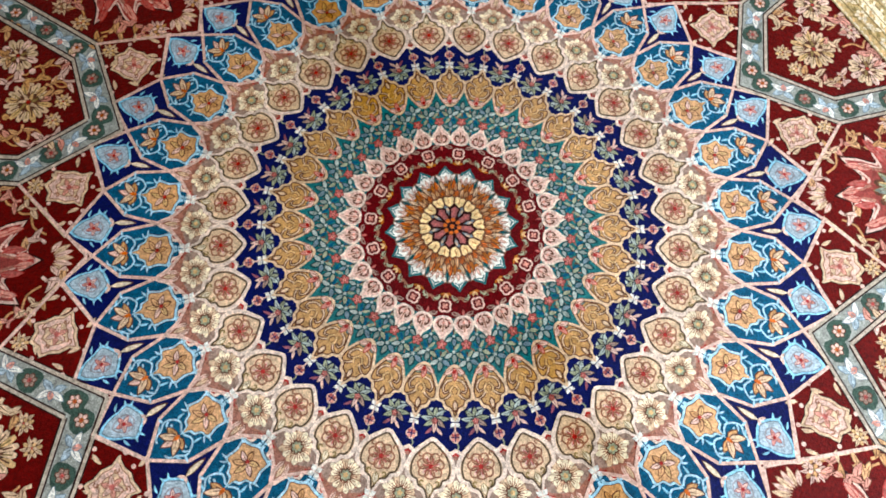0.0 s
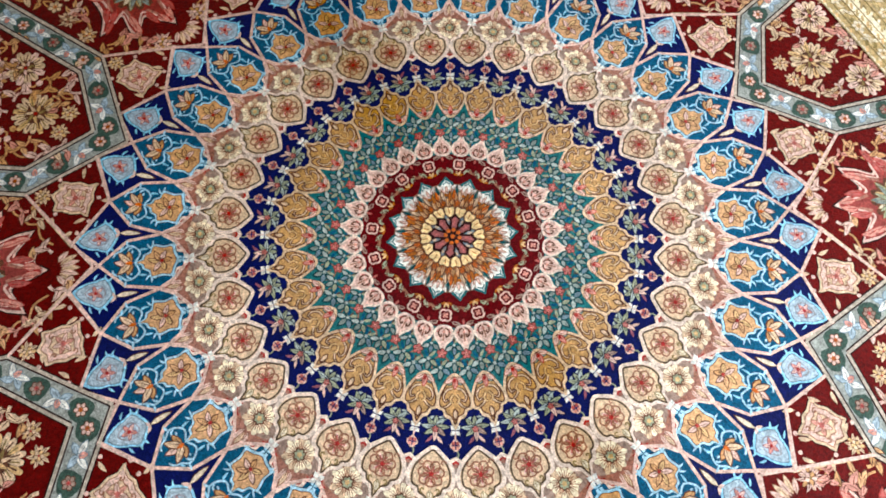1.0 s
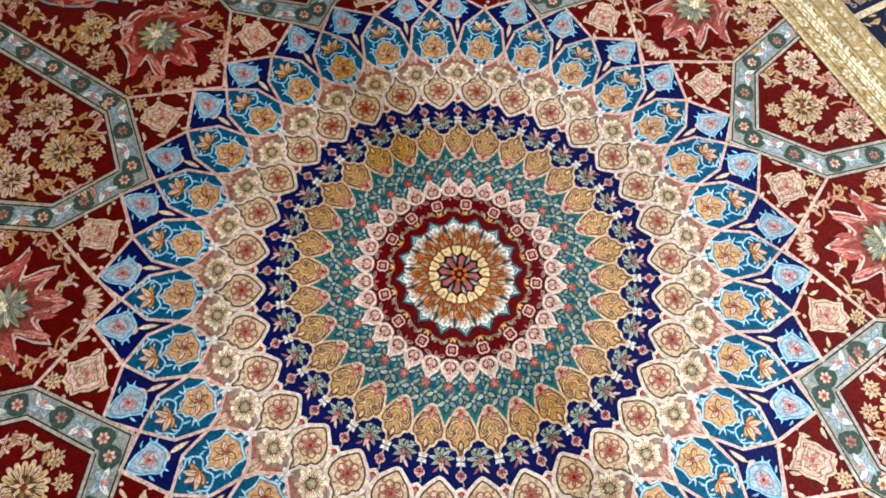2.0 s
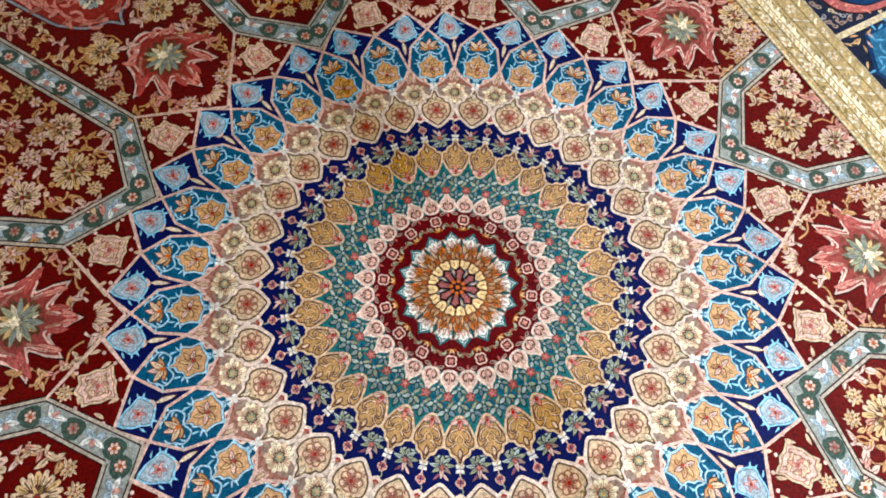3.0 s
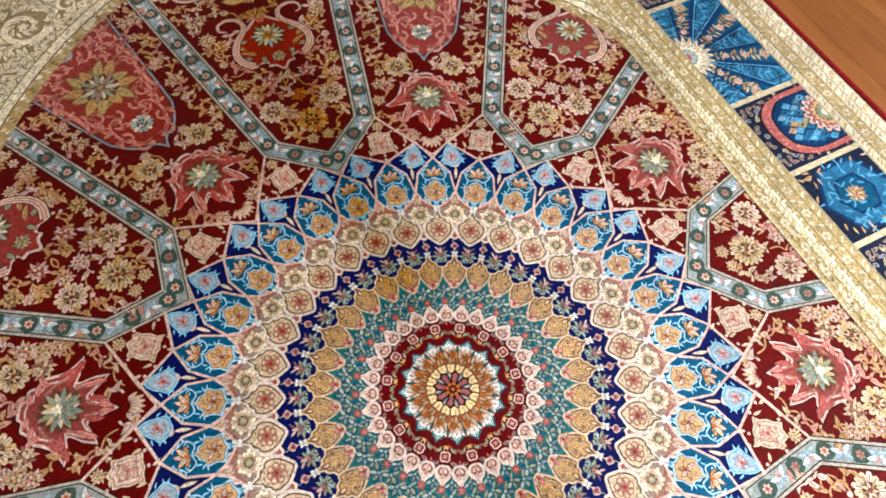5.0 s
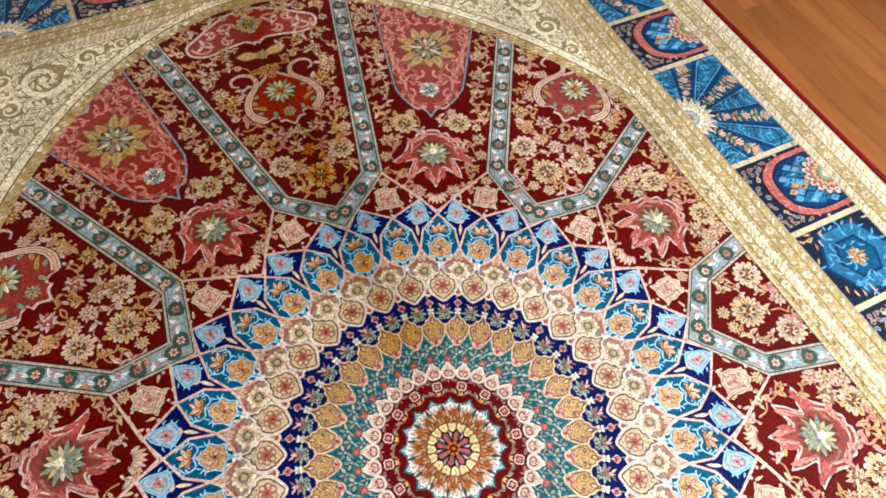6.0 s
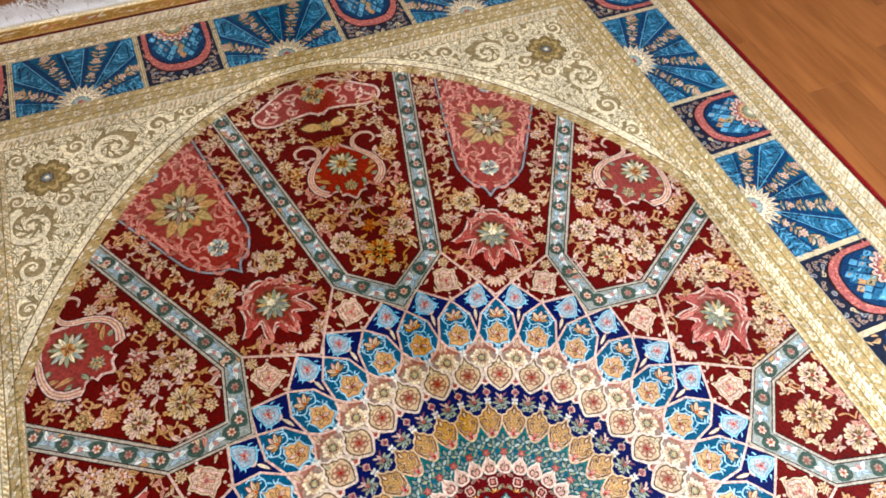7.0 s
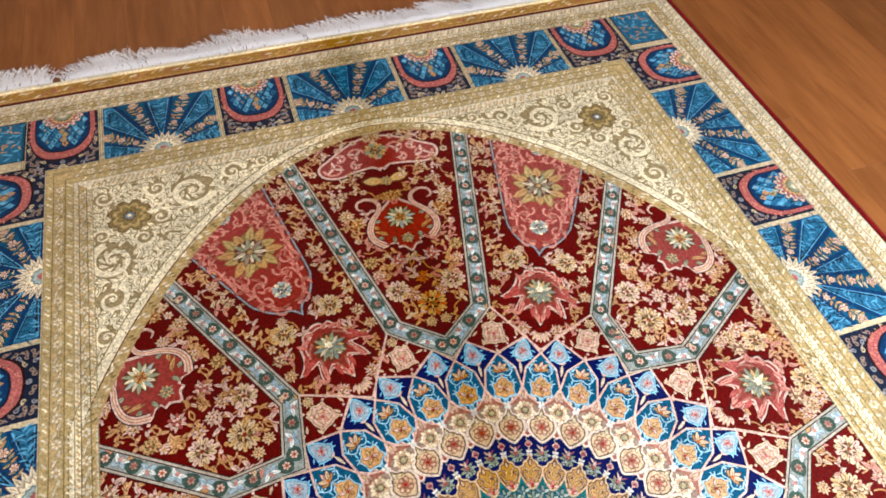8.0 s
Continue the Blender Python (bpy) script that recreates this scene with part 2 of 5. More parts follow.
def polar(r, deg):
    return (r * math.cos(radians(deg)), r * math.sin(radians(deg)))


def shifted(pts, x, y, turn=0.0, size=1.0):
    c, s = math.cos(radians(turn)) * size, math.sin(radians(turn)) * size
    return [(x + c * a - s * b, y + s * a + c * b) for a, b in pts]


def smooth(pts, steps=4, closed=True):
    """A round curve through the points (Catmull-Rom)."""
    out, n = [], len(pts)
    for i in range(n if closed else n - 1):
        p = [pts[(i + k) % n] if closed else pts[min(max(i + k, 0), n - 1)] for k in (-1, 0, 1, 2)]
        for j in range(steps):
            t = j / steps
            out.append(tuple(0.5 * (2 * p[1][k] + (p[2][k] - p[0][k]) * t + (2 * p[0][k] - 5 * p[1][k] + 4 * p[2][k] - p[3][k]) * t * t
                                    + (3 * p[1][k] - p[0][k] - 3 * p[2][k] + p[3][k]) * t ** 3) for k in (0, 1)))
    return out if closed else out + [pts[-1]]


def mirrored(half):
    """A closed outline from its upper half, listed from one end of the x axis to the other."""
    return half + [(x, -y) for x, y in reversed(half) if abs(y) > 1e-9]


def scallops(r0, r1, n, per=4, turn=0.0, sharp=False):
    pts = []
    for i in range(n * per):
        u = (i % per) / per
        k = (1 - abs(2 * u - 1)) if sharp else math.sqrt(max(0.0, math.sin(math.pi * u)))
        pts.append(polar(r0 + (r1 - r0) * k, turn + 360 * i / (n * per)))
    return pts


def mid_line(x, y, turn, long, bend, a0=0.12, a1=0.9, n=4):
    """Points along the middle of a bent leaf."""
    return shifted([(long * a, bend * long * a * a) for a in [a0 + (a1 - a0) * i / (n - 1) for i in range(n)]], x, y, turn)


def frond(w, x, y, turn, long, wide, layer, key="cream", bend=0.25, line="umber", edge=0.003):
    """A leaf with a dark contour and a dark rib."""
    back_x, back_y = polar(edge, turn)
    leaf(w, x - back_x, y - back_y, turn, long + 2.4 * edge, wide + 2.6 * edge, layer, line, bend)
    leaf(w, x, y, turn, long, wide, layer + 0.2, key, bend)
    w.stroke(mid_line(x, y, turn, long, bend, 0.1, 0.72), max(0.0028, wide * 0.13), line, layer + 0.4, taper=True)


def flower(w, x, y, r, layer, petal="cream", heart="tan", eye="brick", rim="umber", n=8, turn=0.0):
    """A blossom of narrow petals parted by dark lines; the larger ones are feathery, with petals of two lengths."""
    if r < 0.022:
        w.poly(shifted(scallops(r * 0.86, r * 1.2, n, 4), x, y, turn), rim, layer)
        b = 5 / n * 1.15
        for i in range(n):
            tip = [(0.22, 0), (0.6, 0.32 * b), (0.86, 0.28 * b), (1.08, 0), (0.86, -0.28 * b), (0.6, -0.32 * b)]
            w.poly(shifted(tip, x, y, turn + 360 * (i + 0.5) / n, r), petal, layer + 1)
        w.poly(shifted(scallops(r * 0.3, r * 0.46, n, 2, sharp=True), x, y, turn), heart, layer + 2)
        w.poly(shifted([polar(r * 0.17, 60 * i) for i in range(6)], x, y), eye, layer + 3)
        return
    m = n + 4
    w.poly(shifted(scallops(r * 0.74, r * 1.06, m, 2, sharp=True), x, y, turn), rim, layer)
    for i in range(m):
        a, long = turn + 360 * (i + 0.5) / m, (1.24 if i % 2 else 0.98)
        b = 1.95 / m
        w.poly(shifted([(0.3, 0), (0.62, b), (0.88, b * 0.85), (long, 0.09 * (-1) ** i), (0.88, -b * 0.7), (0.62, -b)], x, y, a, r), petal if i % 4 else heart, layer + 1)
        w.stroke(shifted([(0.5, 0), (0.95, 0.02)], x, y, a, r), r * 0.055, rim if i % 2 else heart, layer + 1.4)
    w.poly(shifted(scallops(r * 0.42, r * 0.58, 7, 3), x, y, turn + 9), rim, layer + 1.7)
    for i in range(5):
        a = turn + 72 * i
        w.poly(shifted([(0.04, 0), (0.34, 0.2), (0.56, 0), (0.34, -0.2)], x, y, a, r), heart if i % 2 else petal, layer + 2)
    w.poly(shifted([polar(r * 0.12, 60 * i) for i in range(6)], x, y), eye, layer + 3)


def rosette(w, x, y, r, layer, keys=("umber", "cream", "olive", "blush", "brick"), n=12, turn=0.0):
    """A wide chrysanthemum: long round-tipped petals parted by dark lines round a curled heart."""
    n = max(n, 12)
    w.poly(shifted(scallops(r * 0.96, r * 1.14, n, 3), x, y, turn), "dark", layer)
    b = 2.75 / n
    for i in range(n):
        a = turn + 360 * (i + 0.5) / n
        k = 1.09 + 0.05 * math.sin(i * 2.4)
        w.poly(shifted([(0.34, 0), (0.6, b * 0.62), (0.86, b * 0.98), (k, b * 0.62), (k + 0.03, 0), (k, -b * 0.62), (0.86, -b * 0.98), (0.6, -b * 0.62)], x, y, a, r), keys[3] if i % 3 == 0 else keys[1], layer + 1)
        w.stroke(shifted([(0.42, 0.02), (0.9, 0)], x, y, a, r), r * 0.062, keys[2] if i % 2 else keys[0], layer + 1.6)
    w.poly(shifted(scallops(r * 0.40, r * 0.52, n - 3, 3), x, y, turn), keys[0], layer + 1.9)
    for i in range(7):
        a = turn + 360 * i / 7
        leaf(w, *shifted([(0.06, 0)], x, y, a, r)[0], a, r * 0.44, r * 0.24, layer + 2.2, (keys[1], keys[2], keys[3])[i % 3], 0.35)
    w.poly(shifted(scallops(r * 0.13, r * 0.2, 6, 2), x, y, turn), keys[0], layer + 3)
    w.poly(shifted([polar(r * 0.10, 60 * i) for i in range(6)], x, y), keys[4], layer + 3.4)


def leaf(w, x, y, turn, long, wide, layer, key="cream", bend=0.25):
    half = [(0, 0), (0.3, 0.42), (0.62, 0.40), (0.85, 0.22)]
    top = [(a * long, b * wide + bend * long * a * a) for a, b in half] + [(long, bend * long)]
    low = [(a * long, -b * wide * 0.7 + bend * long * a * a) for a, b in half[1:]][::-1]
    w.poly(shifted(top + low, x, y, turn), key, layer)


def spiral(x, y, r, turns, start, hand=1, n=14, end=0.18):
    return [(x + r * (1 - (1 - end) * i / (n - 1)) * math.cos(radians(start) + hand * turns * 2 * math.pi * i / (n - 1)),
             y + r * (1 - (1 - end) * i / (n - 1)) * math.sin(radians(start) + hand * turns * 2 * math.pi * i / (n - 1))) for i in range(n)]


def sprig(w, x, y, turn, size, layer, rng, keys):
    """A curling stem with a few toothed leaves, each with a dark rib."""
    hand = rng.choice((-1, 1))
    stem = [(0, 0)]
    a = 0
    for i in range(5):
        a += hand * rng.uniform(20, 48)
        stem.append((stem[-1][0] + size * 0.22 * math.cos(radians(a)), stem[-1][1] + size * 0.22 * math.sin(radians(a))))
    stem = [(px - size * 0.35, py) for px, py in stem]
    key = rng.choice(keys)
    w.stroke(shifted(smooth(stem, 2, False), x, y, turn), size * 0.13, key, layer, taper=True)
    for i, long in ((1, 0.56), (2, 0.50), (3, 0.42), (4, 0.46)):
        px, py = shifted([stem[i]], x, y, turn)[0]
        side = 1 if i % 2 else -1
        frond(w, px, py, turn + side * rng.uniform(35, 75) + hand * 26 * i, size * long, size * rng.uniform(0.28, 0.40), layer + 1, key if i < 4 else rng.choice(keys), 0.4 * side, "umber", 0.0022)


def inside(p, poly):
    x, y = p
    odd = False
    for (ax, ay), (bx, by) in zip(poly, poly[1:] + poly[:1]):
        if (ay > y) != (by > y) and x < (bx - ax) * (y - ay) / (by - ay) + ax:
            odd = not odd
    return odd


def strew(w, region, taken, gap, layer, rng, keys, blossoms, size, share=0.4):
    """Fills half a panel (y > 0) with sprigs, buds and flowers on thin vines round what is there, and mirrors it."""
    xs, ys = [p[0] for p in region], [p[1] for p in region]
    spots = []
    for _ in range(14000):
        p = (rng.uniform(min(xs), max(xs)), rng.uniform(0.0, max(ys)))
        if p[1] < gap * 0.3 or not inside(p, region) or any(math.hypot(p[0] - a, abs(p[1]) - b) < r + gap * 0.42 for a, b, r in taken):
            continue
        if all(math.hypot(p[0] - q[0], p[1] - q[1]) > gap for q in spots):
            spots.append(p)
    for k, (x, y) in enumerate(spots):
        kind, turn, s = rng.random(), rng.uniform(0, 360), size * rng.uniform(0.8, 1.2)
        seed = rng.random()
        near = min((q for q in spots if q != (x, y)), key=lambda q: math.hypot(q[0] - x, q[1] - y), default=(x, y))
        for mirror in (1, -1):
            again = random.Random(seed)
            yy, tt = y * mirror, turn * mirror
            mx, my = (x + near[0]) / 2 + 0.2 * (near[1] - y), (y + near[1]) / 2 - 0.2 * (near[0] - x)
            w.stroke(smooth([(x, yy), (mx, my * mirror), (near[0], near[1] * mirror)], 3, False), 0.0060, "tan", layer - 0.4)
            if kind < share:
                petal, heart = blossoms[int(seed * 997) % len(blossoms)]
                flower(w, x, yy, s * (0.46 if kind < share * 0.6 else 0.3), layer, petal, heart, "brick" if seed < 0.5 else "olive", "umber", 6 + int(seed * 3), tt)
            elif kind > 0.93:
                for i in range(3):
                    bx, by = shifted([(s * 0.24, 0)], x, yy, tt + 120 * i)[0]
                    w.poly(shifted([polar(s * 0.13, 60 * j) for j in range(6)], bx, by), "blush" if i else "tan", layer + 1)
            else:
                sprig(w, x, yy, tt, s * 0.92, layer, again, keys)


# ---- the carpet ----
carpet = new("carpet")
carpet.scale = (1, STRETCH, 1)
tagged(carpet, "red and blue silk carpet with domed medallion and white fringe", "carpet")
STEP = 11.25
EDGE_X, EDGE_Y = 2.312, 3.395          # half width and half length of the woven part
FIELD_X, FIELD_Y = 1.50, 2.47          # the field inside the guards
IN_X, IN_Y = 1.70, 2.672               # the main border's inner and outer line
OUT_X, OUT_Y = 2.085, 3.105


def around(name, weave, n, first=0.0, label="", details=(), at=None):
    """n alike pieces on one mesh, turned about the carpet's middle; details are pieces that belong to each of them."""
    me = weave.mesh(name)
    inner = [(key, w.mesh(key)) for key, w in details]
    for i, turn in enumerate(at or [first + 360 * i / n for i in range(n)]):
        ob = new(name, me)
        ob.parent = carpet
        ob.rotation_euler = (0, 0, radians(turn))
        ob.location.z = (i % 5) * 4e-6
        tagged(ob, label)
        for key, shared in inner:
            new(key, shared).parent = ob


def backing():
    bm = bmesh.new()
    box(bm, -EDGE_X * U, EDGE_X * U, -EDGE_Y * U, EDGE_Y * U, FLOOR_Z + 0.001, 0)
    bmesh.ops.bevel(bm, geom=[e for e in bm.edges], offset=0.0022, segments=2, affect="EDGES")
    part("backing", bm, YARN["red"], carpet)
    w = Weave()
    w.poly([(-1.62, -2.5), (1.62, -2.5), (1.62, 2.5), (-1.62, 2.5)], "red", 1)
    w.piece("field", carpet, "deep red silk field")


def star():
    w = Weave()
    w.poly([polar(0.085, 11.25 * i) for i in range(32)], "slate", 9)
    w.piece("disc", carpet)
    w = Weave()
    w.rimmed([(0.006, 0), (0.030, 0.0098), (0.044, 0.0105), (0.052, 0.0150), (0.066, 0), (0.052, -0.0150), (0.044, -0.0105), (0.030, -0.0098)], "plum", "dark", 0.0055, 13)
    w.stroke([(0.034, 0.001), (0.056, 0.001)], 0.0045, "coral", 15)
    for r in (0.020, 0.0):
        w.poly(shifted([polar(0.0078, 60 * i) for i in range(6)], r, 0), "umber", 15.2)
        w.poly(shifted([polar(0.0062, 60 * i) for i in range(6)], r, 0), "orange", 15.5)
    x, y = polar(0.046, 22.5)
    for a in (-60, 0, 60):
        w.poly(shifted(mirrored([(-0.004, 0), (0.006, 0.005), (0.013, 0)]), x, y, 22.5 + a), "grey" if a else "cream", 11)
    around("star_point", w, 8, 8)
    w = Weave()
    heart = smooth([(0.058, 0), (0.068, 0.0125), (0.082, 0.0175), (0.093, 0.011), (0.089, 0.0), (0.093, -0.011), (0.082, -0.0175), (0.068, -0.0125)], 2)
    w.rimmed(heart, "corn", "umber", 0.0032, 11)
    w.stroke([(0.070, 0.0), (0.085, 0.003)], 0.0026, "amber", 13.5)
    around("star_petal", w, 16)
    w = Weave()
    w.poly(mirrored([(0.085, 0.0), (0.088, 0.019), (0.118, 0.026), (0.134, 0.020), (0.134, 0.0)]), "amber", 4.4)
    for i, (a, r) in enumerate(((1.5, 0.103), (7.0, 0.104), (-5.0, 0.106), (4.2, 0.123), (-2.4, 0.121), (10.0, 0.122), (-7.8, 0.126))):
        turn = a + (9 if i % 2 else -11)
        frond(w, *polar(r - 0.014, a), turn, 0.033, 0.0120, 8 + 0.1 * i, ("sesame", "orange", "tan", "cream", "amber", "sesame", "orange")[i], 0.12, "umber", 0.0026)
    around("flame_leaf", w, 16)
    w = Weave()
    shape = [(0.122, 0), (0.128, 0.024), (0.146, 0.033), (0.156, 0.027), (0.160, 0.018), (0.166, 0.015), (0.176, 0.006), (0.186, 0)]
    w.poly(smooth(mirrored([(x + 0.004, y * 1.22) for x, y in shape]), 2), "pine", 3)
    w.poly(smooth(mirrored(shape), 2), "white", 4)
    w.stroke(smooth(mirrored(shape), 2), 0.0042, "pine", 4.5, closed=True)
    w.stroke([(0.163, 0.011), (0.171, 0.0), (0.163, -0.011)], 0.0036, "pine", 5)
    for s in (1, -1):
        frond(w, *polar(0.146, s * 5.6), s * 30, 0.020, 0.012, 4.7, "white", 0.2 * s, "bark", 0.0026)
    w.stroke([polar(0.134, 11.25), polar(0.158, 11.25)], 0.0055, "deepgreen", 4.9)
    w.stroke([(0.170, 0), (0.180, 0)], 0.003, "pine", 5)
    for s in (1, -1):
        w.stroke([(0.127, s * 0.022), (0.140, s * 0.020), (0.150, s * 0.026)], 0.0034, "lichen", 5)
        leaf(w, 0.134, s * 0.004, s * 40, 0.020, 0.012, 5.2, "bark", 0.1)
        leaf(w, 0.137, s * 0.005, s * 40, 0.014, 0.007, 5.6, "blush", 0.1)
        leaf(w, 0.122, s * 0.012, s * 14, 0.022, 0.010, 7, "umber", 0.1)
        leaf(w, 0.124, s * 0.012, s * 14, 0.017, 0.006, 7.5, "straw", 0.1)
    leaf(w, 0.134, 0, 0, 0.026, 0.013, 5.4, "bark", 0)
    leaf(w, 0.138, 0, 0, 0.018, 0.008, 5.8, "blush", 0)
    around("white_petal", w, 16, 0, "white petal with green edge")
    w = Weave()
    w.poly([polar(0.262, 3.75 * i) for i in range(96)], "maroon", 2)
    w.piece("maroon_ring", carpet)
    w = Weave()
    x, y = polar(0.229, 0)
    w.rimmed(shifted(scallops(0.0135, 0.0175, 4, 4), x, y, 0), "maroon", "blush", 0.0048, 3)
    for a in (0, 90):
        w.stroke(shifted([(-0.0085, 0), (0.0085, 0)], x, y, a + 45), 0.0062, "pink", 5)
    for s in (1, -1):
        for r, a, turn, key in ((0.246, 4.2, 62, "taupe"), (0.215, 5.3, 105, "bark"), (0.198, 4.6, 30, "sage")):
            px, py = polar(r, s * a)
            leaf(w, px, py, s * turn, 0.026, 0.0165, 3, key, 0.3 * s)
            leaf(w, px + 0.001, py + s * 0.004, s * turn, 0.013, 0.0050, 4, "maroon", 0.3 * s)
    for a in (-70, -25, 25, 70):
        leaf(w, 0.193, 0, a, 0.017, 0.009, 4, "amber" if abs(a) > 50 else "straw", 0)
    px, py = polar(0.250, 11.25)
    leaf(w, px - 0.012, py, 11.25, 0.018, 0.010, 3, "rose", 0)
    around("ring_flower", w, 16, 11.25)


def small_petals():
    w = Weave()
    w.poly([polar(0.445, 3.75 * i) for i in range(96)], "pine", 1.5)
    w.piece("green_ring", carpet)
    w = Weave()
    shape = smooth(mirrored([(0.258, 0), (0.261, 0.016), (0.278, 0.0255), (0.296, 0.020), (0.309, 0.008), (0.328, 0)]), 2)
    w.poly(shifted(shape, -0.285 * 0.07, 0, 0, 1.07), "umber", 3.6)
    w.rimmed(shape, "blush", "shell", 0.0055, 4)
    for s in (1, -1):
        line = smooth([(0.264, s * 0.003), (0.270, s * 0.013), (0.283, s * 0.014), (0.289, s * 0.007), (0.281, s * 0.006)], 2, False)
        w.stroke(line, 0.0042, "umber", 6)
        w.stroke([(0.270, s * 0.013), (0.277, s * 0.019)], 0.003, "rose", 6)
    w.stroke([(0.266, 0), (0.300, 0)], 0.0034, "bark", 6.2)
    w.poly(shifted(scallops(0.003, 0.005, 4, 2), 0.275, 0), "pink", 6.5)
    around("pale_petal", w, 32, 0, "pale pink onion-shaped petal")
    w = Weave()
    # red bud on each pale tip, green trefoils in two rows, thin brown stems
    flower(w, 0.334, 0, 0.0125, 6, "coral", "pink", "brick", "umber", 5)
    for r, a0, size, keys in ((0.310, 5.625, 0.85, ("slate", "lichen", "mint")), (0.352, 5.625, 1.0, ("lichen", "sage", "mint")), (0.372, 0.0, 1.05, ("lichen", "slate", "mint")), (0.402, 5.625, 0.7, ("slate", "lichen", "sage"))):
        x, y = polar(r, a0)
        w.stroke([polar(r - 0.020, a0), polar(r + 0.03 * size, a0)], 0.0034, "umber", 3)
        for i, a in enumerate((0, 58, -58)):
            leaf(w, x, y, a0 + a, 0.036 * size, 0.026 * size, 3.4, "deepgreen", 0)
            leaf(w, *shifted([(0.006, 0)], x, y, a0 + a)[0], a0 + a, 0.024 * size, 0.0155 * size, 3.8, keys[i], 0)
        for s in (1, -1):
            leaf(w, *polar(r - 0.006, a0), a0 + s * 122, 0.022 * size, 0.012 * size, 3.8, "sage" if s > 0 else "teal", 0.3 * s)
        w.poly(shifted(scallops(0.0035 * size, 0.006 * size, 5, 2), x, y), "mint", 5)
    for s in (1, -1):
        w.stroke(smooth([(0.338, 0), polar(0.350, s * 2.9), polar(0.372, s * 3.6), polar(0.392, s * 3.0)], 2, False), 0.0034, "bark", 3.2)
    around("green_leaf", w, 32)


def tan_petals():
    w = Weave()
    w.poly([polar(0.66, 3.75 * i) for i in range(96)], "navy", 1.2)
    w.piece("navy_ring", carpet)
    w = Weave()
    shape = smooth(mirrored([(0.388, 0), (0.396, 0.014), (0.410, 0.024), (0.428, 0.034), (0.450, 0.0435), (0.472, 0.043), (0.478, 0.030), (0.494, 0.024), (0.502, 0.010), (0.524, 0)]), 3)
    w.poly(shifted(shape, -0.445 * 0.05, 0, 0, 1.05), "umber", 2.6)
    w.rimmed(shape, "fallow", "cream", 0.0078, 3)
    w.stroke(shifted(shape, 0.445 * 0.11, 0, 0, 0.89), 0.0032, "umber", 4.6, closed=True)
    for s in (1, -1):
        for k, line in enumerate(([(0.424, 0.006), (0.428, 0.020), (0.444, 0.030), (0.457, 0.026), (0.453, 0.016)],
                                  [(0.460, 0.010), (0.470, 0.020), (0.474, 0.030)],
                                  [(0.440, 0.003), (0.452, 0.012), (0.464, 0.006)])):
            line = smooth([(a, s * b) for a, b in line], 2, False)
            w.stroke(line, 0.0084, "umber", 4.8)
            w.stroke(line, 0.0050, ("cream", "cream", "straw")[k], 5.4, taper=k != 2)
        frond(w, 0.396, s * 0.004, s * 52, 0.026, 0.016, 5.6, "blush", 0.1 * s, "bark", 0.002)
    leaf(w, 0.474, 0, 0, 0.034, 0.022, 5.2, "umber", 0)
    leaf(w, 0.479, 0, 0, 0.023, 0.013, 5.6, "cream", 0)
    frond(w, 0.396, 0, 0, 0.030, 0.016, 6, "pink", 0, "brick", 0.002)
    w.poly(shifted(scallops(0.004, 0.006, 4, 2), 0.404, 0), "brick", 7)
    around("tan_petal", w, 32, STEP / 2, "tan petal with cream scrolls")
    w = Weave()
    # at a tan tip: a white cross and a small pink square on a stem
    for a in range(4):
        w.poly(shifted(mirrored([(0.001, 0), (0.009, 0.0062), (0.018, 0)]), 0.531, 0, 45 + 90 * a), "white", 4)
    w.stroke([(0.533, 0), (0.560, 0)], 0.004, "blush", 2.8)
    w.stroke(smooth([(0.578, 0.002), (0.590, 0.008), (0.600, 0.004)], 2, False), 0.0035, "sage", 3)
    w.poly(shifted(scallops(0.0125, 0.0150, 4, 3), 0.568, 0, 45), "blush", 3)
    for sx in (1, -1):
        for sy in (1, -1):
            w.poly(shifted([polar(0.0052, 60 * i) for i in range(6)], 0.568 + 0.0052 * sx, 0.0052 * sy), "pink" if sx > 0 else "rose", 5)
    w.stroke([(0.557, 0), (0.579, 0)], 0.0026, "navy", 6)
    w.stroke([(0.568, -0.011), (0.568, 0.011)], 0.0026, "navy", 6)
    around("navy_flower", w, 32, STEP / 2)
    w = Weave()
    # a winged sprig: grey-green leaves inwards, rose ones outwards
    for i, (a, long, key) in enumerate(((165, 0.026, "sage"), (120, 0.030, "mint"), (-120, 0.030, "sage"), (78, 0.036, "sage"), (-78, 0.036, "mint"), (38, 0.034, "taupe"), (-38, 0.034, "sage"), (0, 0.038, "blush"))):
        frond(w, 0.522, 0, a, long, 0.0165, 3 + 0.1 * i, key, 0.22 if a > 0 else (-0.22 if a else 0), "ink", 0.002)
    for s in (1, -1):
        leaf(w, 0.545, s * 0.006, s * 24, 0.024, 0.011, 4.6, "blush" if s > 0 else "mauve", 0.3 * s)
        leaf(w, 0.497, s * 0.006, s * 60, 0.022, 0.011, 3, "mint", 0.2)
    flower(w, 0.530, 0, 0.0075, 5, "coral", "pink", "brick", "umber", 5)
    around("navy_leaf", w, 32)


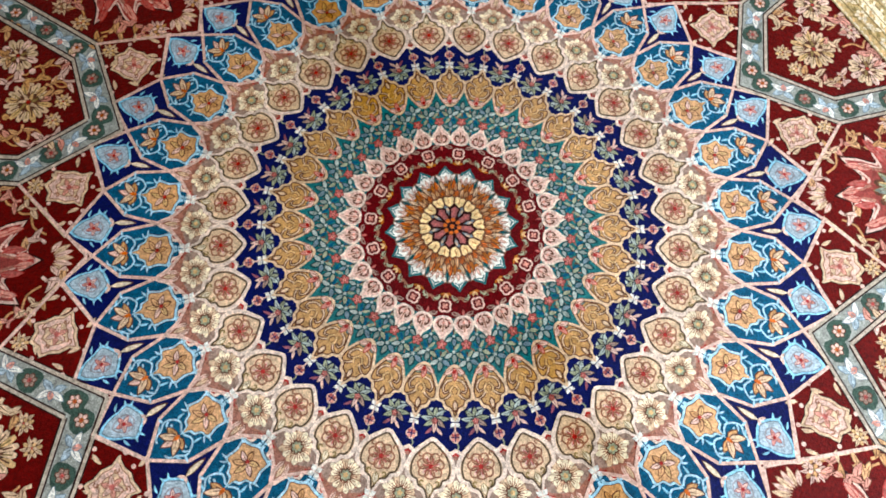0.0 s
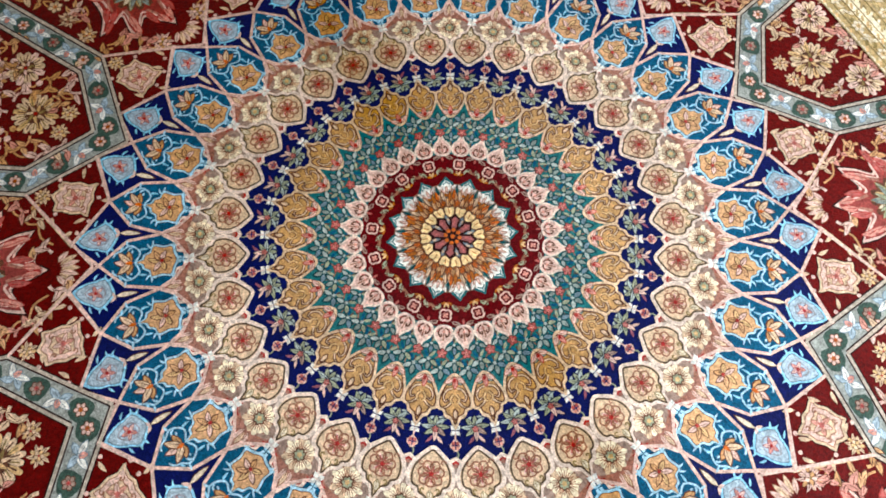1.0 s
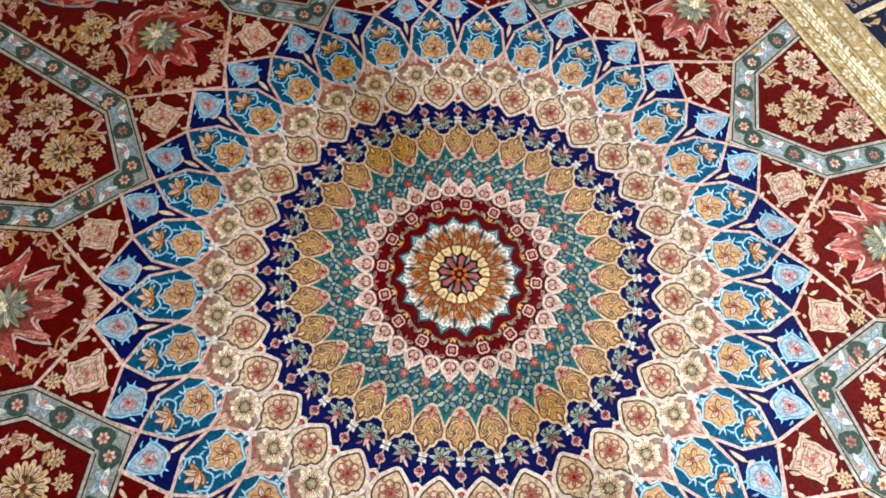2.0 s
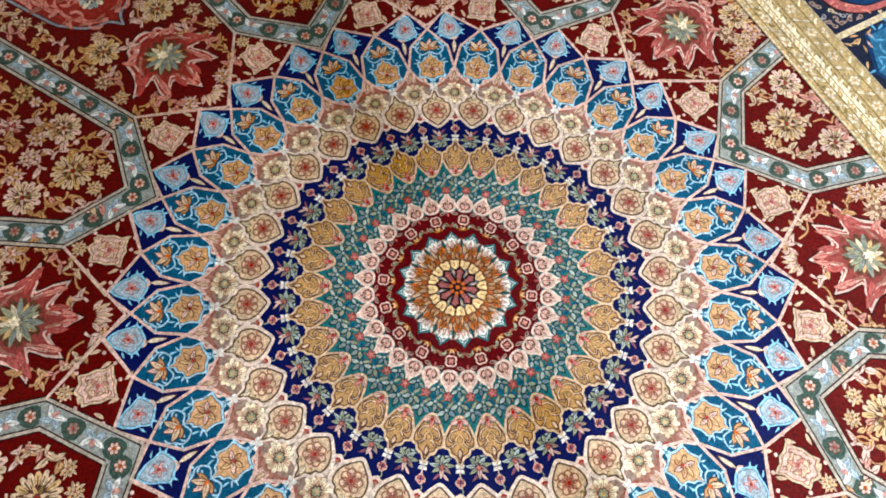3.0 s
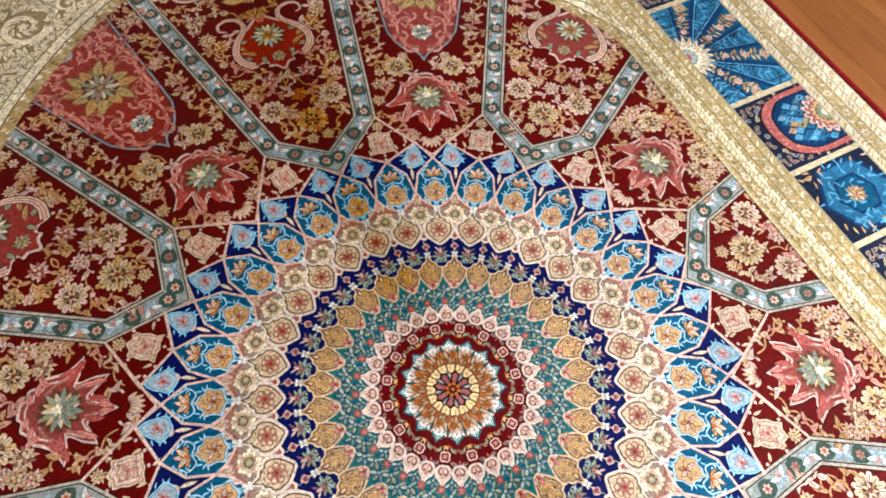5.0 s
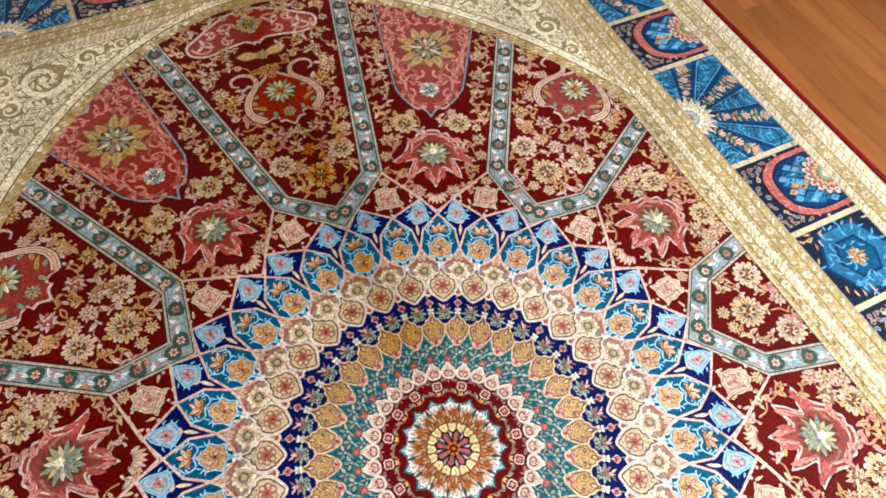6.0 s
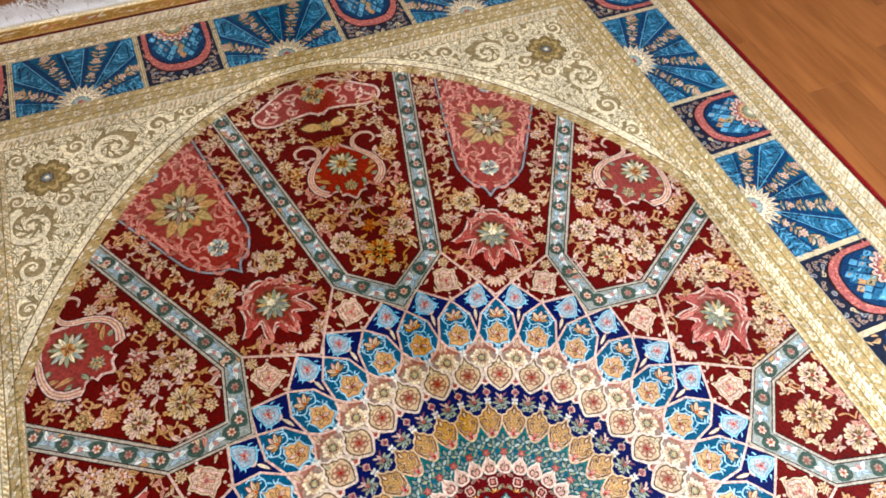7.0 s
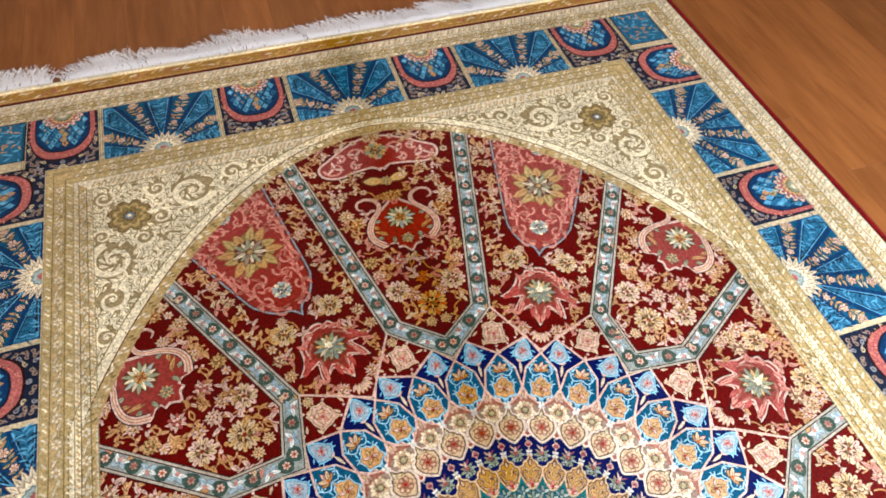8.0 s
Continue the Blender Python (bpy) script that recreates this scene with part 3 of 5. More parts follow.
def cream_and_taupe():
    w = Weave()
    shape = smooth(mirrored([(0.60, 0), (0.65, 0.045), (0.70, 0.068), (0.740, 0.067), (0.750, 0.050), (0.772, 0.046), (0.782, 0.020), (0.817, 0)]), 3)
    w.poly(shape, "roan", 3.0)
    w.stroke(shape, 0.0095, "shell", 4.1, closed=True)
    w.stroke([((x - 0.71) * 0.93 + 0.71, y * 0.89) for x, y in shape], 0.0052, "brick", 4.15, closed=True)
    w.poly(smooth(mirrored([(0.62, 0), (0.66, 0.044), (0.70, 0.062), (0.728, 0.058), (0.742, 0.036), (0.752, 0)]), 2), "taupe", 3.8)
    w.poly(shifted(scallops(0.033, 0.042, 14, 2), 0.712, 0), "bark", 4.2)
    for i in range(14):
        a = 360 * i / 14
        k = 0.042 + 0.005 * math.sin(i * 2.7)
        w.poly(shifted([(0.013, 0), (0.026, 0.0052), (0.036, 0.0075), (k - 0.002, 0.004), (k, 0), (k - 0.002, -0.004), (0.036, -0.0075), (0.026, -0.0052)], 0.712, 0, a), "ivory" if i % 4 else "cream", 4.8)
        w.stroke(shifted([(0.018, 0), (0.030, 0)], 0.712, 0, a), 0.0026, "bark", 5.2)
    w.poly(shifted(scallops(0.014, 0.018, 7, 3), 0.712, 0), "umber", 5.6)
    w.poly(shifted(scallops(0.010, 0.014, 7, 3), 0.712, 0), "sage", 5.9)
    w.poly(shifted(scallops(0.005, 0.008, 5, 2), 0.712, 0), "straw", 6.2)
    for s in (1, -1):
        frond(w, 0.756, s * 0.006, s * 24, 0.034, 0.017, 4.6, "blush", -0.3 * s, "bark", 0.0022)
        frond(w, 0.746, s * 0.030, s * 60, 0.022, 0.013, 4.6, "roan", 0.3 * s, "bark", 0.002)
        w.stroke(spiral(0.676, s * 0.030, 0.010, 0.8, 160 * s, s, 7), 0.0038, "bark", 4.6)
    frond(w, 0.762, 0, 0, 0.036, 0.015, 5, "cream", 0, "bark", 0.002)
    around("taupe_petal", w, 32, STEP / 2, "taupe petal with red edge and white daisy")
    w = Weave()
    shape = smooth(mirrored([(0.575, 0), (0.588, 0.020), (0.612, 0.046), (0.640, 0.058), (0.667, 0.054), (0.675, 0.038), (0.690, 0.032), (0.700, 0.012), (0.727, 0)]), 3)
    w.poly(shape, "cream", 6)
    w.stroke(shape, 0.0105, "shell", 6.8, closed=True)
    inner = shifted([((x - 0.645) * 0.90 + 0.645, y * 0.83) for x, y in shape], 0, 0)
    w.stroke(inner, 0.0048, "olivegrey", 6.9, closed=True)
    for i in range(7):
        a = 360 * i / 7
        far = 0.034 if i else 0.030
        w.stroke(shifted(smooth(mirrored([(0.004, 0), (0.015, 0.0105), (0.026, 0.011), (far, 0.0)]), 2), 0.640, 0, a), 0.0042, "bark", 7.4 + 0.05 * i, closed=True)
        leaf(w, *shifted([(0.006, 0)], 0.640, 0, a)[0], a, 0.022, 0.011, 7.2, "cream" if i % 2 else "blush", 0.1)
        w.stroke(shifted([(0.008, 0), (0.021, 0.002)], 0.640, 0, a), 0.003, "rose", 7.9)
    w.poly(shifted(scallops(0.005, 0.008, 5, 2), 0.640, 0), "brick", 9)
    frond(w, 0.680, 0, 0, 0.026, 0.018, 7.6, "sand", 0.1, "olive", 0.0025)
    for s in (1, -1):
        w.stroke(spiral(0.612, s * 0.028, 0.009, 0.8, 90, s, 7), 0.0036, "bark", 8)
        w.stroke(spiral(0.678, s * 0.018, 0.008, 0.8, 0, s, 7), 0.0036, "olive", 8)
    around("cream_petal", w, 32, 0, "cream petal with small rose flower")
    w = Weave()
    for a in range(4):
        w.poly(shifted(mirrored([(0.001, 0), (0.010, 0.0075), (0.020, 0)]), 0.737, 0, 45 + 90 * a), "white", 10)
    around("white_cross", w, 32)


HEX = [(0.735, 0), *[polar(r, a) for r, a in ((0.772, 2.2), (0.785, 4.6), (0.818, 5.6), (0.911, 4.15), (0.985, 0))]]


def hexagons():
    w = Weave()
    pts = []
    for i in range(32):
        h = STEP * (i + 0.5)
        q = (i % 4)
        lean = {0: -1.65, 1: 2.0, 2: -2.0, 3: 1.65}[q]
        pts += [polar(1.066, h + lean), polar(0.985, STEP * (i + 1))]
    w.poly(pts, "navy", 1.1)
    w.stroke(pts, 0.009, "blush", 5, closed=True)
    w.piece("navy_star", carpet)
    w = Weave()
    w.poly(mirrored(HEX), "teal", 4)
    w.stroke([*[polar(r, a) for r, a in ((0.735, 0), (0.785, 4.6), (0.818, 5.6), (0.911, 4.15), (0.985, 0), (0.911, -4.15), (0.818, -5.6), (0.785, -4.6), (0.735, 0))]], 0.0085, "blush", 6)
    tip = smooth(mirrored([(0.768, 0), (0.777, 0.022), (0.784, 0.044), (0.808, 0.041), (0.838, 0.047), (0.845, 0.028), (0.861, 0.020), (0.866, 0.007), (0.886, 0)]), 3)
    w.poly(shifted(tip, -0.82 * 0.11, 0, 0, 1.11), "ink", 4.6)
    w.poly(shifted(tip, -0.82 * 0.07, 0, 0, 1.07), "frost", 5)
    w.poly(shifted(tip, 0.82 * 0.07, 0, 0, 0.93), "umber", 5.3)
    w.poly(shifted(tip, 0.82 * 0.11, 0, 0, 0.89), "sesame", 5.5)
    for i, (a, long) in enumerate(((0, 0.036), (44, 0.032), (-44, 0.032), (100, 0.026), (-100, 0.026), (180, 0.022))):
        frond(w, *shifted([(0.003, 0)], 0.812, 0, a)[0], a, long, 0.017, 6 + 0.1 * i, ("straw", "blush", "sesame", "straw", "blush", "tan")[i], 0.18 if a > 0 else -0.18, "umber", 0.0026)
    w.poly(shifted(scallops(0.004, 0.006, 5, 2), 0.812, 0), "brick", 7.5)
    for a in range(4):
        w.poly(shifted(mirrored([(0.001, 0), (0.008, 0.005), (0.015, 0)]), 0.757, 0, 45 + 90 * a), "frost", 6)
    for s in (1, -1):
        for x, y, a in ((0.786, 0.040, 115), (0.790, 0.038, 150), (0.836, 0.042, 70), (0.842, 0.038, 35)):
            leaf(w, x, s * y, s * a, 0.020, 0.008, 5.2, "frost", 0.3 * s)
        vine = smooth([(0.884, s * 0.004), (0.872, s * 0.026), (0.886, s * 0.044), (0.905, s * 0.050), (0.922, s * 0.038), (0.940, s * 0.030), (0.946, s * 0.018)], 3, False)
        w.stroke(vine, 0.0050, "frost", 6)
        w.stroke(spiral(0.897, s * 0.034, 0.011, 0.9, 100 * s, -s, 8), 0.0048, "frost", 6)
        leaf(w, 0.876, s * 0.034, s * 150, 0.024, 0.010, 6.3, "sky", 0.4 * s)
        leaf(w, 0.906, s * 0.050, s * 60, 0.018, 0.009, 6.3, "frost", 0.3 * s)
        leaf(w, 0.926, s * 0.036, s * 100, 0.016, 0.008, 6.3, "sky", 0.3 * s)
    for i, a in enumerate((-70, -36, 0, 36, 70)):
        frond(w, 0.896, 0, a, 0.046 if abs(a) < 50 else 0.034, 0.022, 6.2 + (i % 2) * 0.3, ("tan", "cream", "blush", "cream", "tan")[i], 0.1 if a > 0 else -0.1, "umber", 0.003)
    leaf(w, 0.890, 0, 0, 0.022, 0.014, 7.4, "orange", 0)
    around("blue_hexagon", w, 32, 0, "teal hexagon with tan leaf and pale blue vines")
    for hand in (1, -1):
        # the small blue squares lean towards the nearest point of the star
        for first, lean in ((STEP / 2, -1.0), (1.5 * STEP, 1.3)):
            w = Weave()
            body = smooth(mirrored([(-0.046, 0), (-0.036, 0.020), (-0.018, 0.041), (0.006, 0.031), (0.030, 0.024), (0.058, 0)]), 2)
            x, y = polar(0.990, hand * lean * 0.75)
            turn = hand * lean * 9
            w.poly(shifted(body, x, y, turn, 1.14), "sky", 4)
            w.poly(shifted(body, x, y, turn, 0.99), "slate", 4.4)
            w.poly(shifted(body, x, y, turn, 0.93), "ice", 4.8)
            w.stroke(shifted(smooth(mirrored([(-0.026, 0), (-0.012, 0.020), (0.010, 0.018), (0.030, 0)]), 2), x, y, turn), 0.0036, "grey", 5, closed=True)
            for i in range(5):
                frond(w, x, y, turn + 72 * i, 0.020, 0.012, 5.4, "blush" if i % 2 else "pink", 0.1, "mauve", 0.002)
            w.poly(shifted(scallops(0.004, 0.006, 5, 2), x, y), "brick", 6.4)
            for s in (1, -1):
                for a, px, py in ((70, -0.020, 0.034), (110, -0.026, 0.030), (100, 0.012, 0.036)):
                    leaf(w, *shifted([(px, s * py)], x, y, turn)[0], turn + s * a, 0.022, 0.009, 4.2, "sky", 0.3 * s)
                leaf(w, 0.936, 0, s * 34, 0.022, 0.013, 4, "blush", 0.2 * s)
            leaf(w, 0.940, 0, 180, 0.066, 0.024, 4, "umber", 0)
            leaf(w, 0.938, 0, 180, 0.058, 0.017, 4.3, "sand", 0)
            me = w.mesh("blue_square")
            for k in range(8):
                ob = new("blue_square", me)
                ob.parent = carpet
                ob.rotation_euler = (0, 0, radians(45 * k + hand * first))


def red_squares():
    for hand in (1, -1):
        w = Weave()
        m = [(x, hand * y) for x, y in ((1.202, 0.246), (1.064, 0.077), (0.966, 0.192), (1.007, 0.345))]
        w.rimmed(m, "red", "cream", 0.0085, 3)
        cx, cy, turn = 1.062, hand * 0.212, hand * 11
        body = smooth([(0.070, 0), (0.052, 0.022), (0.052, 0.046), (0.026, 0.044), (0.0, 0.050), (-0.026, 0.044), (-0.048, 0.052), (-0.046, 0.02), (-0.052, 0),
                       (-0.046, -0.02), (-0.048, -0.052), (-0.026, -0.044), (0.0, -0.050), (0.026, -0.044), (0.052, -0.046), (0.052, -0.022)], 2)
        for size, key, up in ((1.08, "dark", 0), (1.02, "cream", 0.4), (0.88, "bark", 0.8), (0.83, "blush", 1.2), (0.58, "bark", 1.6), (0.53, "cream", 2.0)):
            w.poly(shifted(body, cx, cy, turn, size), key, 4 + up)
        for i in range(6):
            frond(w, cx, cy, turn + 60 * i, 0.028, 0.016, 6.4, "pink" if i % 2 else "blush", 0.1, "bark", 0.0022)
        for i in range(4):
            w.stroke(spiral(*shifted([(0.038, 0)], cx, cy, turn + 45 + 90 * i)[0], 0.009, 0.9, turn + 90 * i, 1 if i % 2 else -1, 7), 0.0036, "bark", 6.4)
        w.poly(shifted(scallops(0.006, 0.009, 5, 2), cx, cy), "rose", 7.4)
        flower(w, 1.152, hand * 0.236, 0.024, 4.6, "cream", "straw", "olive", "umber", 6, turn)
        for a, b in ((1.078, 0.116), (0.990, 0.196), (1.022, 0.308), (1.128, 0.186), (1.098, 0.285), (1.006, 0.262), (1.018, 0.150)):
            t0 = turn + hand * (a * 900 % 180)
            leaf(w, a, hand * b, t0, 0.032, 0.017, 5, "cream", 0.45)
            w.poly(shifted([polar(0.0065, 60 * j) for j in range(6)], *shifted([(-0.010, 0.006)], a, hand * b, t0)[0]), "blush", 5)
        me = w.mesh("red_square")
        for k in range(8):
            ob = new("red_square", me)
            ob.parent = carpet
            ob.rotation_euler = (0, 0, radians(45 * k))


SLOPE = math.tan(radians(13.9))


def bands():
    for far, first, count in ((2.50, 90, 2), (2.28, 45, 4), (1.56, 0, 2)):
        w = Weave()
        outer = [(1.0, 0), (1.202, 0.246), (far, 0.246 + (far - 1.202) * SLOPE)]
        inner = [(1.112, 0), (1.243, 0.172), (far, 0.172 + (far - 1.243) * SLOPE)]
        for s in (1, -1):
            o, i = [(x, s * y) for x, y in outer], [(x, s * y) for x, y in inner]
            w.poly([o[0], o[1], i[1], i[0]], "mist", 3)
            w.poly([o[1], o[2], i[2], i[1]], "mist", 3)
            for line in (o, i):
                w.stroke(line, 0.017, "dark", 4.6)
                w.stroke(line, 0.0090, "pebble", 5)
            w.stroke([(1.202, s * 0.246), polar(1.0, s * 22.5)], 0.0085, "blush", 5.5)
            mid = [((a[0] + b[0]) / 2, (a[1] + b[1]) / 2) for a, b in zip(o, i)]
            for (ax, ay), (bx, by) in zip(mid, mid[1:]):
                d = math.hypot(bx - ax, by - ay)
                turn = math.degrees(math.atan2(by - ay, bx - ax))
                k = int(d / 0.058)
                for j in range(k):
                    f = (j + 0.5) / k
                    px, py = ax + (bx - ax) * f, ay + (by - ay) * f
                    if j % 2 == 0:
                        # a round flower in a green patch
                        w.poly(shifted(smooth([(-0.030, -0.020), (-0.006, -0.030), (0.026, -0.022), (0.036, 0.006), (0.012, 0.030), (-0.022, 0.026)], 2), px, py, turn), "seagreen", 3.4)
                        flower(w, px, py, 0.0165, 3.8, "taupe" if j % 4 else "blush", "rose" if j % 4 else "amber", "brick", "umber", 6, turn)
                    else:
                        # a white bird-like leaf between blue ones
                        flip = 1 if j % 4 == 1 else -1
                        for a, long, key in ((35, 0.042, "white"), (150, 0.040, "white"), (-40, 0.036, "ice"), (205, 0.034, "ice"), (90, 0.024, "pink")):
                            frond(w, px, py, turn + flip * a, long, 0.024, 3.6 + 0.05 * (a % 7), key, 0.25 * flip, "slate", 0.0022)
        around("panel_band", w, count, first)


BLOSSOMS = [("cream", "tan"), ("blush", "tan"), ("straw", "amber"), ("blush", "straw"), ("cream", "bark")]
LEAVES = ["sesame", "cream", "blush", "sesame", "pink", "tan"]


def palmette(w, x, layer, size=1.0):
    """A rose heart with its point outwards, a grey-green flower, a toothed tail and two horns that curl away."""
    body = smooth(mirrored([(-0.165, 0), (-0.132, 0.030), (-0.128, 0.058), (-0.105, 0.056), (-0.098, 0.085), (-0.110, 0.118), (-0.075, 0.158), (-0.01, 0.172), (0.06, 0.148), (0.12, 0.085), (0.175, 0.026), (0.235, 0)]), 3)
    for k, key, up in ((1.09, "dark", 0), (1.05, "blush", 0.3), (0.95, "shield", 0.6)):
        w.poly(shifted(body, x, 0, 0, size * k), key, layer + up)
    w.poly(shifted(scallops(0.060, 0.082, 13, 3, sharp=True), x + 0.055, 0), "umber", layer + 1)
    for i in range(15):
        a = 360 * i / 15
        frond(w, *shifted([(0.016, 0)], x + 0.055, 0, a)[0], a, 0.064 if i % 2 else 0.052, 0.022, layer + 1.2 + 0.2 * (i % 2), ("sand", "sage", "ivory", "mint")[i % 4], 0.12, "olive", 0.002)
    rosette(w, x + 0.055, 0, 0.026, layer + 2, ("umber", "straw", "orange", "amber", "brick"), 12)
    flower(w, x - 0.085, 0, 0.030, layer + 2, "sage", "straw", "brick", "umber", 6)
    for s in (1, -1):
        frond(w, x + 0.14, s * 0.004, s * 12, 0.05, 0.02, layer + 1.4, "pink", 0.2 * s, "brick", 0.002)
        for a, b, turn, long in ((-0.045, 0.085, 40, 0.075), (-0.055, 0.110, 70, 0.045), (0.0, 0.120, 30, 0.060), (-0.06, 0.06, 150, 0.04), (0.05, 0.10, 60, 0.04)):
            frond(w, x + a, s * b, s * turn, long, 0.028, layer + 1.5, "tan" if long > 0.05 else "sage", 0.35 * s, "umber", 0.003)
        horn = smooth([(x - 0.105, s * 0.118), (x - 0.06, s * 0.160), (x, s * 0.170), (x + 0.065, s * 0.142), (x + 0.115, s * 0.100), (x + 0.155, s * 0.085), (x + 0.195, s * 0.100), (x + 0.216, s * 0.145), (x + 0.200, s * 0.190), (x + 0.160, s * 0.196), (x + 0.146, s * 0.168)], 3, False)
        for key, wide, up in (("dark", 0.048, 2.4), ("blush", 0.038, 2.6), ("coral", 0.018, 2.8), ("cream", 0.010, 2.9)):
            w.stroke(horn, wide * size, key, layer + up, taper=True)


def lotus(w, x, layer):
    """A rose lotus with a scalloped cap, two long side petals and a spear towards the middle."""
    x += 0.012
    body = mirrored(smooth([(0.142, 0), (0.136, 0.028), (0.120, 0.040), (0.118, 0.070), (0.092, 0.084), (0.076, 0.112), (0.036, 0.122), (-0.006, 0.142), (-0.046, 0.188)], 3, False)
                    + smooth([(-0.052, 0.150), (-0.040, 0.112), (-0.044, 0.092), (-0.092, 0.112), (-0.142, 0.120)], 2, False)
                    + smooth([(-0.128, 0.094), (-0.098, 0.056), (-0.108, 0.040), (-0.150, 0.022), (-0.190, 0)], 2, False))
    for k, key, up in ((1.05, "dark", 0), (1.0, "blush", 0.3), (0.92, "rosewood", 0.6)):
        w.poly(shifted(body, x, 0, 0, k), key, layer + up)
    w.stroke(shifted(body, x, 0, 0, 0.80), 0.007, "blush", layer + 0.9, closed=True)
    for s in (1, -1):
        for line in ([(0.060, 0.052), (0.030, 0.088), (-0.010, 0.104), (-0.034, 0.144)], [(-0.030, 0.070), (-0.072, 0.080), (-0.118, 0.098)], [(-0.080, 0.026), (-0.112, 0.014), (-0.160, 0.004)]):
            w.stroke(smooth([(x + a, s * b) for a, b in line], 3, False), 0.012, "roan", layer + 1, taper=True)
        for a, b, turn, long in ((0.02, 0.10, 120, 0.06), (-0.01, 0.085, 100, 0.055), (-0.06, 0.075, 150, 0.05), (0.08, 0.05, 70, 0.045), (-0.085, 0.03, 160, 0.06), (-0.03, 0.12, 100, 0.055), (0.05, 0.085, 20, 0.05), (-0.09, 0.085, 150, 0.045), (-0.12, 0.012, 170, 0.05), (0.10, 0.02, 60, 0.04)):
            frond(w, x + a, s * b, s * turn, long, 0.027, layer + 1.2, "rose" if long > 0.05 else "pink", 0.3 * s, "brick", 0.0025)
    w.poly(shifted(scallops(0.060, 0.084, 13, 3, sharp=True), x, 0), "umber", layer + 1.6)
    for i in range(15):
        a = 360 * i / 15
        frond(w, *shifted([(0.010, 0)], x, 0, a)[0], a, 0.066 if i % 2 else 0.052, 0.023, layer + 2 + 0.2 * (i % 2), ("sand", "sage", "straw", "lichen")[i % 4], 0.12, "olive", 0.002)
    for i in range(5):
        frond(w, x - 0.004, 0, 180 + 28 * (i - 2), 0.062, 0.018, layer + 2.6, "sage" if i % 2 else "lichen", 0, "umber", 0.002)
    w.poly(shifted(scallops(0.012, 0.020, 6, 3), x + 0.012, 0), "ivory", layer + 3.2)
    # the fan of buds at the panel's point
    for i, a in enumerate((130, 150, 165, 180, 195, 210, 230)):
        px, py = shifted([(0.026, 0)], 1.112, 0, a)[0]
        frond(w, px, py, a, 0.050 if abs(a - 180) < 40 else 0.038, 0.020, layer, "cream" if i % 2 else "blush", 0, "bark", 0.002)


def crest(w):
    """The bow and the rose winged crest under the arch."""
    for s in (1, -1):
        w.rimmed(shifted(smooth(mirrored([(0, 0), (0.035, 0.024), (0.08, 0.030), (0.125, 0)]), 2), 2.10, s * 0.005, s * 78), "straw", "umber", 0.008, 3)
        wing = smooth([(2.20, 0.0), (2.215, s * 0.05), (2.205, s * 0.14), (2.185, s * 0.24), (2.215, s * 0.315), (2.28, s * 0.325), (2.33, s * 0.26), (2.42, s * 0.12), (2.43, 0.0)], 3)
        w.stroke(wing, 0.024, "dark", 3.2)
        w.poly(wing, "shield", 3.4)
        w.stroke(wing, 0.014, "blush", 3.8)
        for x, y, r, a in ((2.26, 0.245, 0.060, 90), (2.33, 0.115, 0.052, -90), (2.25, 0.125, 0.034, 0), (2.33, 0.20, 0.034, 140)):
            w.stroke(spiral(x, s * y, r, 1.1, s * a, s, 14), 0.017, "pink", 5, taper=True)
            for b in (20, 140, 260):
                leaf(w, x, s * y, s * (a + b), r * 0.9, r * 0.42, 5.2, ("pink", "straw", "blush")[b % 3], 0.3 * s)
    flower(w, 2.10, 0, 0.032, 5, "straw", "sage", "olive", "umber", 6)
    rosette(w, 2.335, 0, 0.055, 5.5, ("umber", "straw", "olive", "sage", "brick"), 10)


def panels_a():
    rng = random.Random(11)
    for first, count, reach in ((90, 2, 2.46), (45, 4, 2.25), (0, 2, 1.54)):
        w = Weave()
        taken = [(1.30, 0, 0.066), (1.405, 0.135, 0.056), (1.455, 0.0, 0.044)]
        inner = []
        top = Weave()
        rosette(top, 1.30, 0, 0.062, 3, ("dark", "straw", "amber", "orange", "olive") if first == 90 else ("umber", "cream", "olive", "straw", "brick"), 18)
        inner.append(("round_flower", top))
        for s in (1, -1):
            top = Weave()
            rosette(top, 1.405, s * 0.135, 0.054, 3, ("umber", "cream", "olive", "blush", "brick"), 13)
            inner.append(("round_flower", top))
            flower(w, 1.205, s * 0.034, 0.026, 3, "cream", "straw", "brick", "umber", 6)
        taken.append((1.205, 0.034, 0.03))
        flower(w, 1.455, 0.0, 0.036, 3, "orange" if first == 90 else "blush", "amber" if first == 90 else "cream", "brick", "umber", 7)
        if reach > 2:
            top = Weave()
            palmette(top, 1.785, 3, 1.0)
            inner.append(("palmette", top))
            taken += [(1.78, 0, 0.17), (1.79, 0.11, 0.08), (1.90, 0.06, 0.08), (1.96, 0.165, 0.065)]
            for s in (1, -1):
                flower(w, 1.575, s * 0.085, 0.040, 3, "blush", "rose", "brick", "umber", 6)
                flower(w, 1.60, s * 0.215, 0.036, 3, "straw", "olive", "brick", "umber", 7)
            taken += [(1.575, 0.085, 0.044), (1.60, 0.215, 0.04)]
        if reach > 2.3:
            top = Weave()
            crest(top)
            inner.append(("crest", top))
            taken += [(2.10, 0.04, 0.075), (2.31, 0.0, 0.11), (2.29, 0.12, 0.10), (2.26, 0.25, 0.085)]
        region = [(1.155, 0), (1.245, 0.130), (reach, 0.130 + (reach - 1.245) * SLOPE), (reach, 0)]
        strew(w, region, taken, 0.047, 3, rng, LEAVES, BLOSSOMS, 0.076, 0.28)
        around("arched_panel", w, count, first, "", inner)


